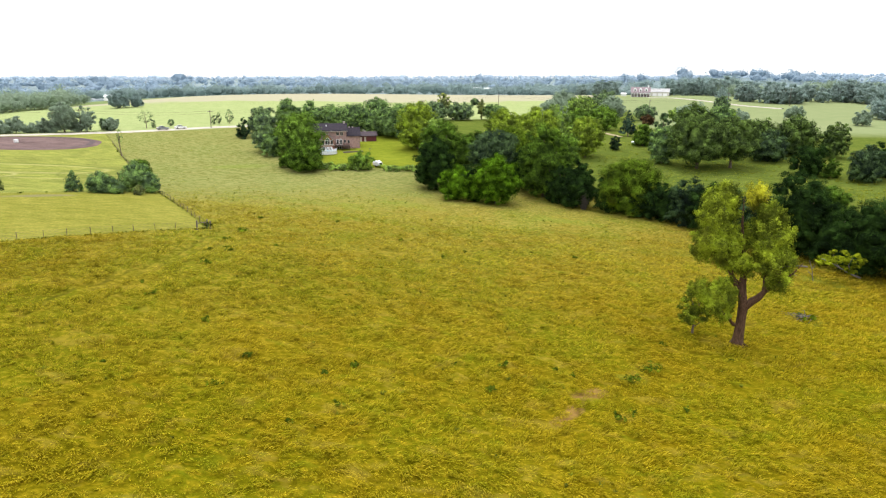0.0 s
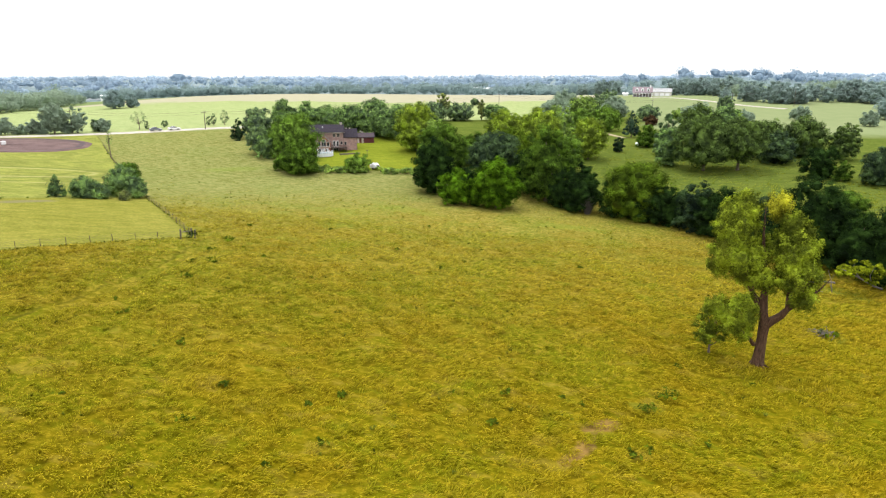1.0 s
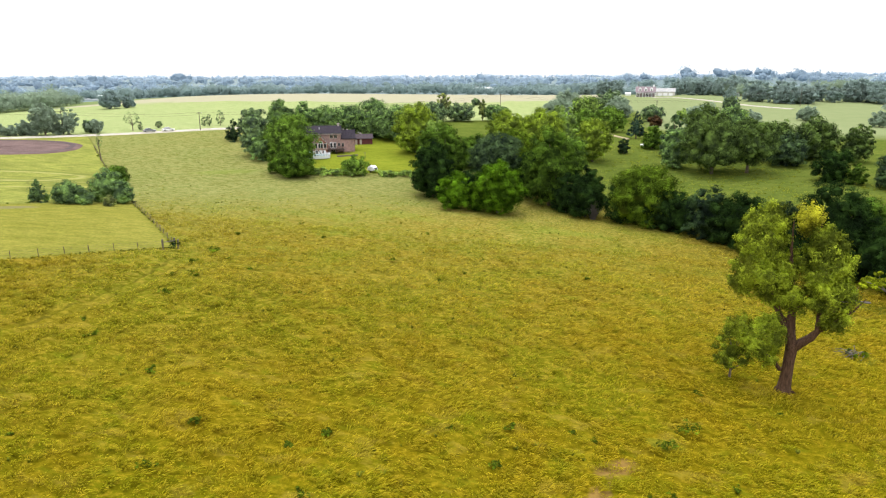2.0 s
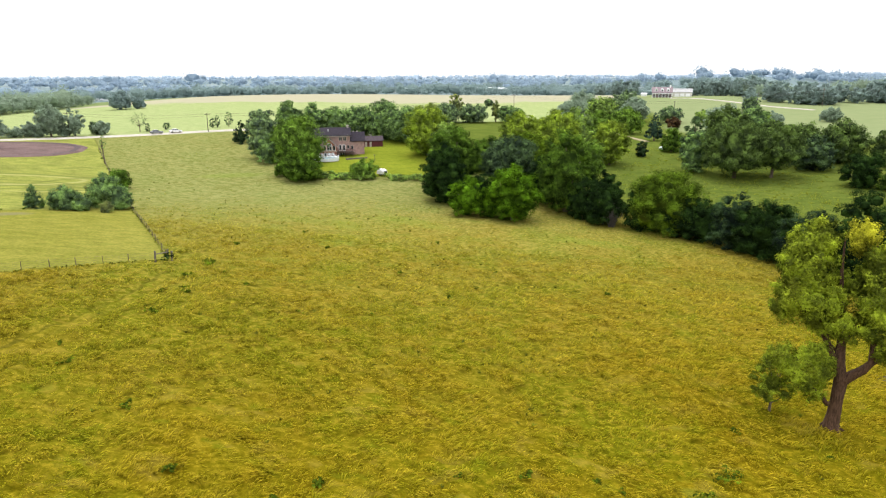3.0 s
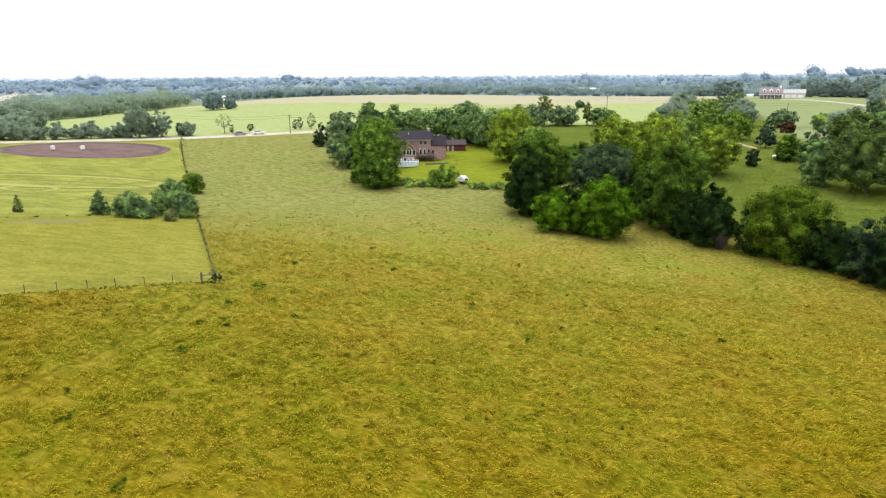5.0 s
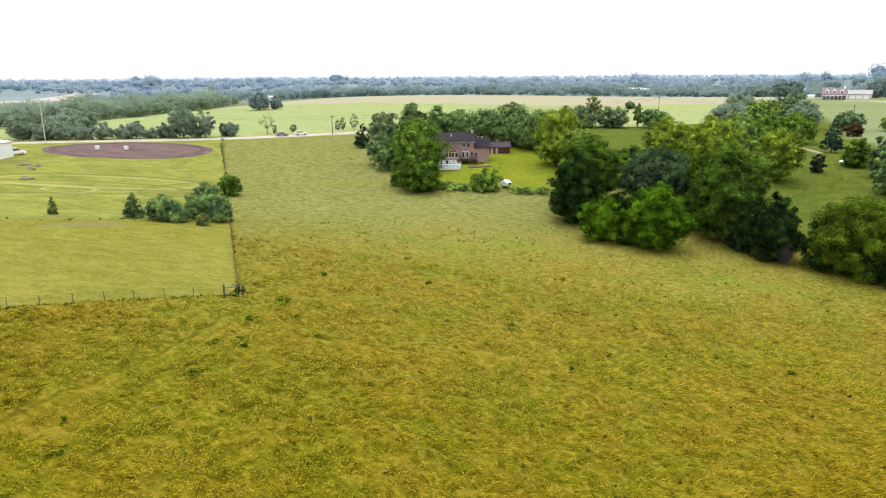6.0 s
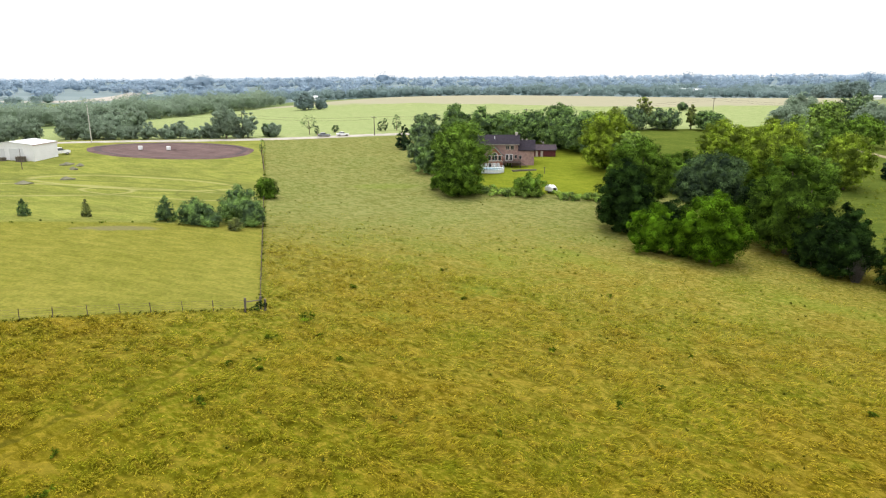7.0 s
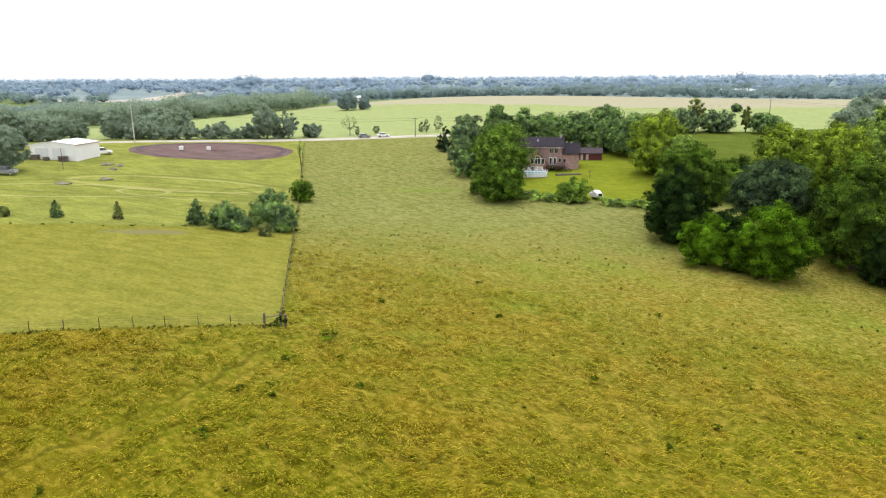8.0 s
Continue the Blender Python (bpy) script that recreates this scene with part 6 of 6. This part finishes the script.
def build_brush():
    x, y = 47.2, 87.6
    b = thing("brush_heap", pose(x, y, hz(x, y)), "heap of dead branches and weeds in the pasture", "brush")
    rng = np.random.default_rng(12)
    v, f = tubes([[(rng.normal() * 0.8, rng.normal() * 0.6, 0, 0.05), (rng.normal() * 1.0, rng.normal() * 0.8, rng.uniform(0.4, 0.9), 0.035), (rng.normal() * 1.6, rng.normal() * 1.0, rng.uniform(0.4, 1.3), 0.01)] for _ in range(15)], 5)
    raw("branches", v, f, DEAD, b, True)
    rows = [(rng.normal() * 0.9 + 0.8, rng.normal() * 0.5, rng.uniform(0.3, 0.9), rng.uniform(0.22, 0.4), 0.8) for _ in range(5)]
    v, f = foliage(rng, rows, 900, 0.2, 0.6)
    raw("leaves", v, f, LEAF["weed"], b)


build_brush()


def dead_shrub(x, y, z, w, seed):
    """Bare grey twigs in the hedge."""
    b = thing("dead_shrub", pose(x, y, hz(x, y)), "bare grey dead shrub tangled in the creek hedge", "shrub")
    rng = np.random.default_rng(seed)
    paths = []
    for _ in range(120):
        dx, dy = rng.normal(size=2) * 0.5
        k = rng.uniform(0.55, 1.0)
        p = [(dx * 0.5, dy * 0.5, 0, 0.03), (dx * w * 0.4, dy * w * 0.4, z * 0.45 * k, 0.025)]
        for _ in range(3):
            q = p[-1]
            p.append((q[0] + rng.normal() * 0.45, q[1] + rng.normal() * 0.45, q[2] + z * 0.17 * k * rng.uniform(0.2, 1.4), q[3] * 0.7))
        paths.append(p)
    v, f = tubes(paths, 4)
    raw("twigs", v, f, plain("grey_twigs", (0.085, 0.075, 0.07), 0.9), b)


dead_shrub(31.2, 165.8, 5.6, 3.0, 1)


# ---- poles and wires ----
def utility_pole(x, y, h, label="tall wooden utility pole with a crossarm", mat=None, arm=True, lean=0.0):
    b = thing("utility_pole", pose(x, y, hz(x, y), 0, lean, 35), label, "pole", "utility poles")
    part("post", turned([(0.17, -0.5), (0.15, h * 0.5), (0.11, h)], 8), mat or TIMBER, b)
    if arm:
        part("crossarm", boxes((-1.1, -0.06, h - 0.7, 1.1, 0.06, h - 0.55)), TIMBER, b)
        for px in (-1.0, -0.4, 0.4, 1.0):
            part("insulator", turned([(0.05, h - 0.55), (0.07, h - 0.45), (0.04, h - 0.35)], 6, at=(px, 0, 0)), POLE_GREY, b)
    return b


utility_pole(-176.7, 217.8, 12.2, "tall pale bare pole standing by the road", POLE_GREY, False)
utility_pole(-147.9, 259.5, 8.8)
utility_pole(-105.4, 282.8, 7.5)
utility_pole(-53, 315, 9)
utility_pole(22.6, 406, 10.5)
utility_pole(104, 377, 9)
utility_pole(159.4, 410.5, 10.5)
utility_pole(206.5, 433, 11)
utility_pole(149.7, 596, 11)

def wire_run(points, sag):
    paths = []
    for a, c in zip(points, points[1:]):
        za, zc = hz(*a[:2]) + a[2], hz(*c[:2]) + c[2]
        paths.append([(a[0] + (c[0] - a[0]) * k, a[1] + (c[1] - a[1]) * k, za + (zc - za) * k - sag * 4 * k * (1 - k), 0.025) for k in np.linspace(0, 1, 9)])
    return tubes(paths, 3)


for dz in (0.0, 0.9):
    v, f = wire_run([(-176.7, 217.8, 11.6 - dz), (-147.9, 259.5, 8.4 - dz), (-105.4, 282.8, 7.2 - dz), (-53, 315, 8.6 - dz), (22.6, 406, 10.0 - dz)], 1.0)
    tagged(raw("power_line", v, f, STEEL), "thin power line strung between the road poles", "wire", "power lines")
    v, f = wire_run([(22.6, 406, 10 - dz), (104, 377, 8.6 - dz), (159.4, 410.5, 10 - dz), (206.5, 433, 10.6 - dz), (330, 470, 10 - dz)], 1.2)
    tagged(raw("power_line", v, f, STEEL), "thin power line strung between the far poles", "wire", "power lines")


# ---- the distant house on the hill ----
def build_far_house():
    x, y = 139.5, 534
    h = thing("farmhouse", pose(x, y, hz(x, y) - 0.3, 0, 0, -14), "distant red brick house with white porch and dormers", "house")
    part("wall", gabled_block(bmesh.new(), -7, 7, 0, 9, -1, 4.0, 7.6), plain("far_brick", (0.20, 0.155, 0.165), 0.9), h)
    gable_roof("roof", -7, 7, 0, 9, 4.0, 7.6, 0.5, 0.2, plain("far_shingle", (0.19, 0.15, 0.165), 0.9), h)
    for cx in (-4.2, 0, 4.2):
        d = part("dormer", gabled_block(bmesh.new(), cx - 1, cx + 1, 0.6, 4, 4.3, 6.2, 7.2, "y"), WHITE, h, "white gabled dormer")
        part("pane", boxes((cx - 0.5, 0.54, 4.8, cx + 0.5, 0.62, 6.0)), PANE, d)
    part("porch_roof", boxes((-7.2, -2.4, 3.0, 7.2, 0, 3.3)), WHITE, h)
    for i in range(7):
        part("column", boxes((-6.9 + i * 2.25, -2.3, -0.6, -6.6 + i * 2.25, -2.0, 3.0)), WHITE, h)
    for i in range(4):
        window(h, -5.8 + i * 3.2, 0, 0.8, 1.3, 1.6, 2)
    part("chimney", boxes((5.2, 4, 6.5, 6.2, 5, 9.2)), WHITE, h)
    x, y = 158, 546
    g = thing("garage", pose(x, y, hz(x, y) - 0.3, 0, 0, -14), "distant pale garage with a grey roof beside a farmhouse", "garage")
    part("wall", gabled_block(bmesh.new(), -7, 7, 0, 9, -1, 3.6, 6.0), plain("far_siding", (0.55, 0.53, 0.50), 0.7), g)
    gable_roof("roof", -7, 7, 0, 9, 3.6, 6.0, 0.4, 0.15, plain("grey_roof", (0.30, 0.30, 0.31), 0.8), g)
    for i in range(3):
        part("door", boxes((-5.6 + i * 4, -0.06, -0.5, -2.6 + i * 4, 0.02, 2.5)), WHITE, g)


build_far_house()
for i, (x, y, w, d, h, turn) in enumerate(((122, 556, 5, 4, 2.4, 10), (134, 566, 4, 3, 2.2, -20), (-330, 640, 16, 9, 5, 20), (-480, 880, 30, 12, 6, -10), (-560, 950, 24, 12, 6, 15), (-395, 990, 40, 14, 6, 5), (-90, 1000, 60, 14, 6, 0), (30, 1040, 50, 14, 6, 8))):
    b = thing("farm_shed", pose(x, y, hz(x, y), 0, 0, turn), "distant low farm building with white walls", "building", "distant farm buildings")
    part("wall", gabled_block(bmesh.new(), -w / 2, w / 2, 0, d, -2, h * 0.7, h), WHITE, b)
    gable_roof("roof", -w / 2, w / 2, 0, d, h * 0.7, h, 0.3, 0.2, METAL, b)
ob = part("propane_tank", turned([(0.05, -1.5), (0.45, -1.35), (0.55, -1.0), (0.55, 1.0), (0.45, 1.35), (0.05, 1.5)], 14), WHITE, None, smooth=True)
ob.matrix_world = pose(66.5, 257, hz(66.5, 257) + 0.6, 90, 0, 60)
tagged(ob, "white propane tank lying at the pasture's edge", "tank")


# ---- garden bed and post on the lawn, mast by the barn ----
x, y = -38.1, 236.8
bed = thing("garden_bed", pose(x, y, hz(x, y), 0, 0, 28), "long low garden bed edged with dark timbers", "garden bed")
part("edging", boxes((-3.5, -0.6, -0.2, 3.5, -0.45, 0.32), (-3.5, 0.45, -0.2, 3.5, 0.6, 0.32), (-3.6, -0.6, -0.2, -3.45, 0.6, 0.32), (3.45, -0.6, -0.2, 3.6, 0.6, 0.32), bevel=0.02), TIMBER, bed)
part("soil", boxes((-3.44, -0.44, -0.2, 3.44, 0.44, 0.22)), EARTH, bed)
x, y = -31.8, 234.6
ob = part("clothes_post", boxes((-0.06, -0.06, -0.4, 0.06, 0.06, 1.9), (-0.5, -0.04, 1.78, 0.5, 0.04, 1.88), bevel=0.01), TIMBER, None)
ob.matrix_world = pose(x, y, hz(x, y), 0, 0, 20)
tagged(ob, "weathered timber post standing on the lawn", "post")
x, y = -148.0, 167.7
ob = part("mast", turned([(0.09, -0.4), (0.08, 3.0), (0.05, 5.2)], 8), STEEL, None)
ob.matrix_world = pose(x, y, hz(x, y))
tagged(ob, "thin dark steel mast in front of the barn", "pole")
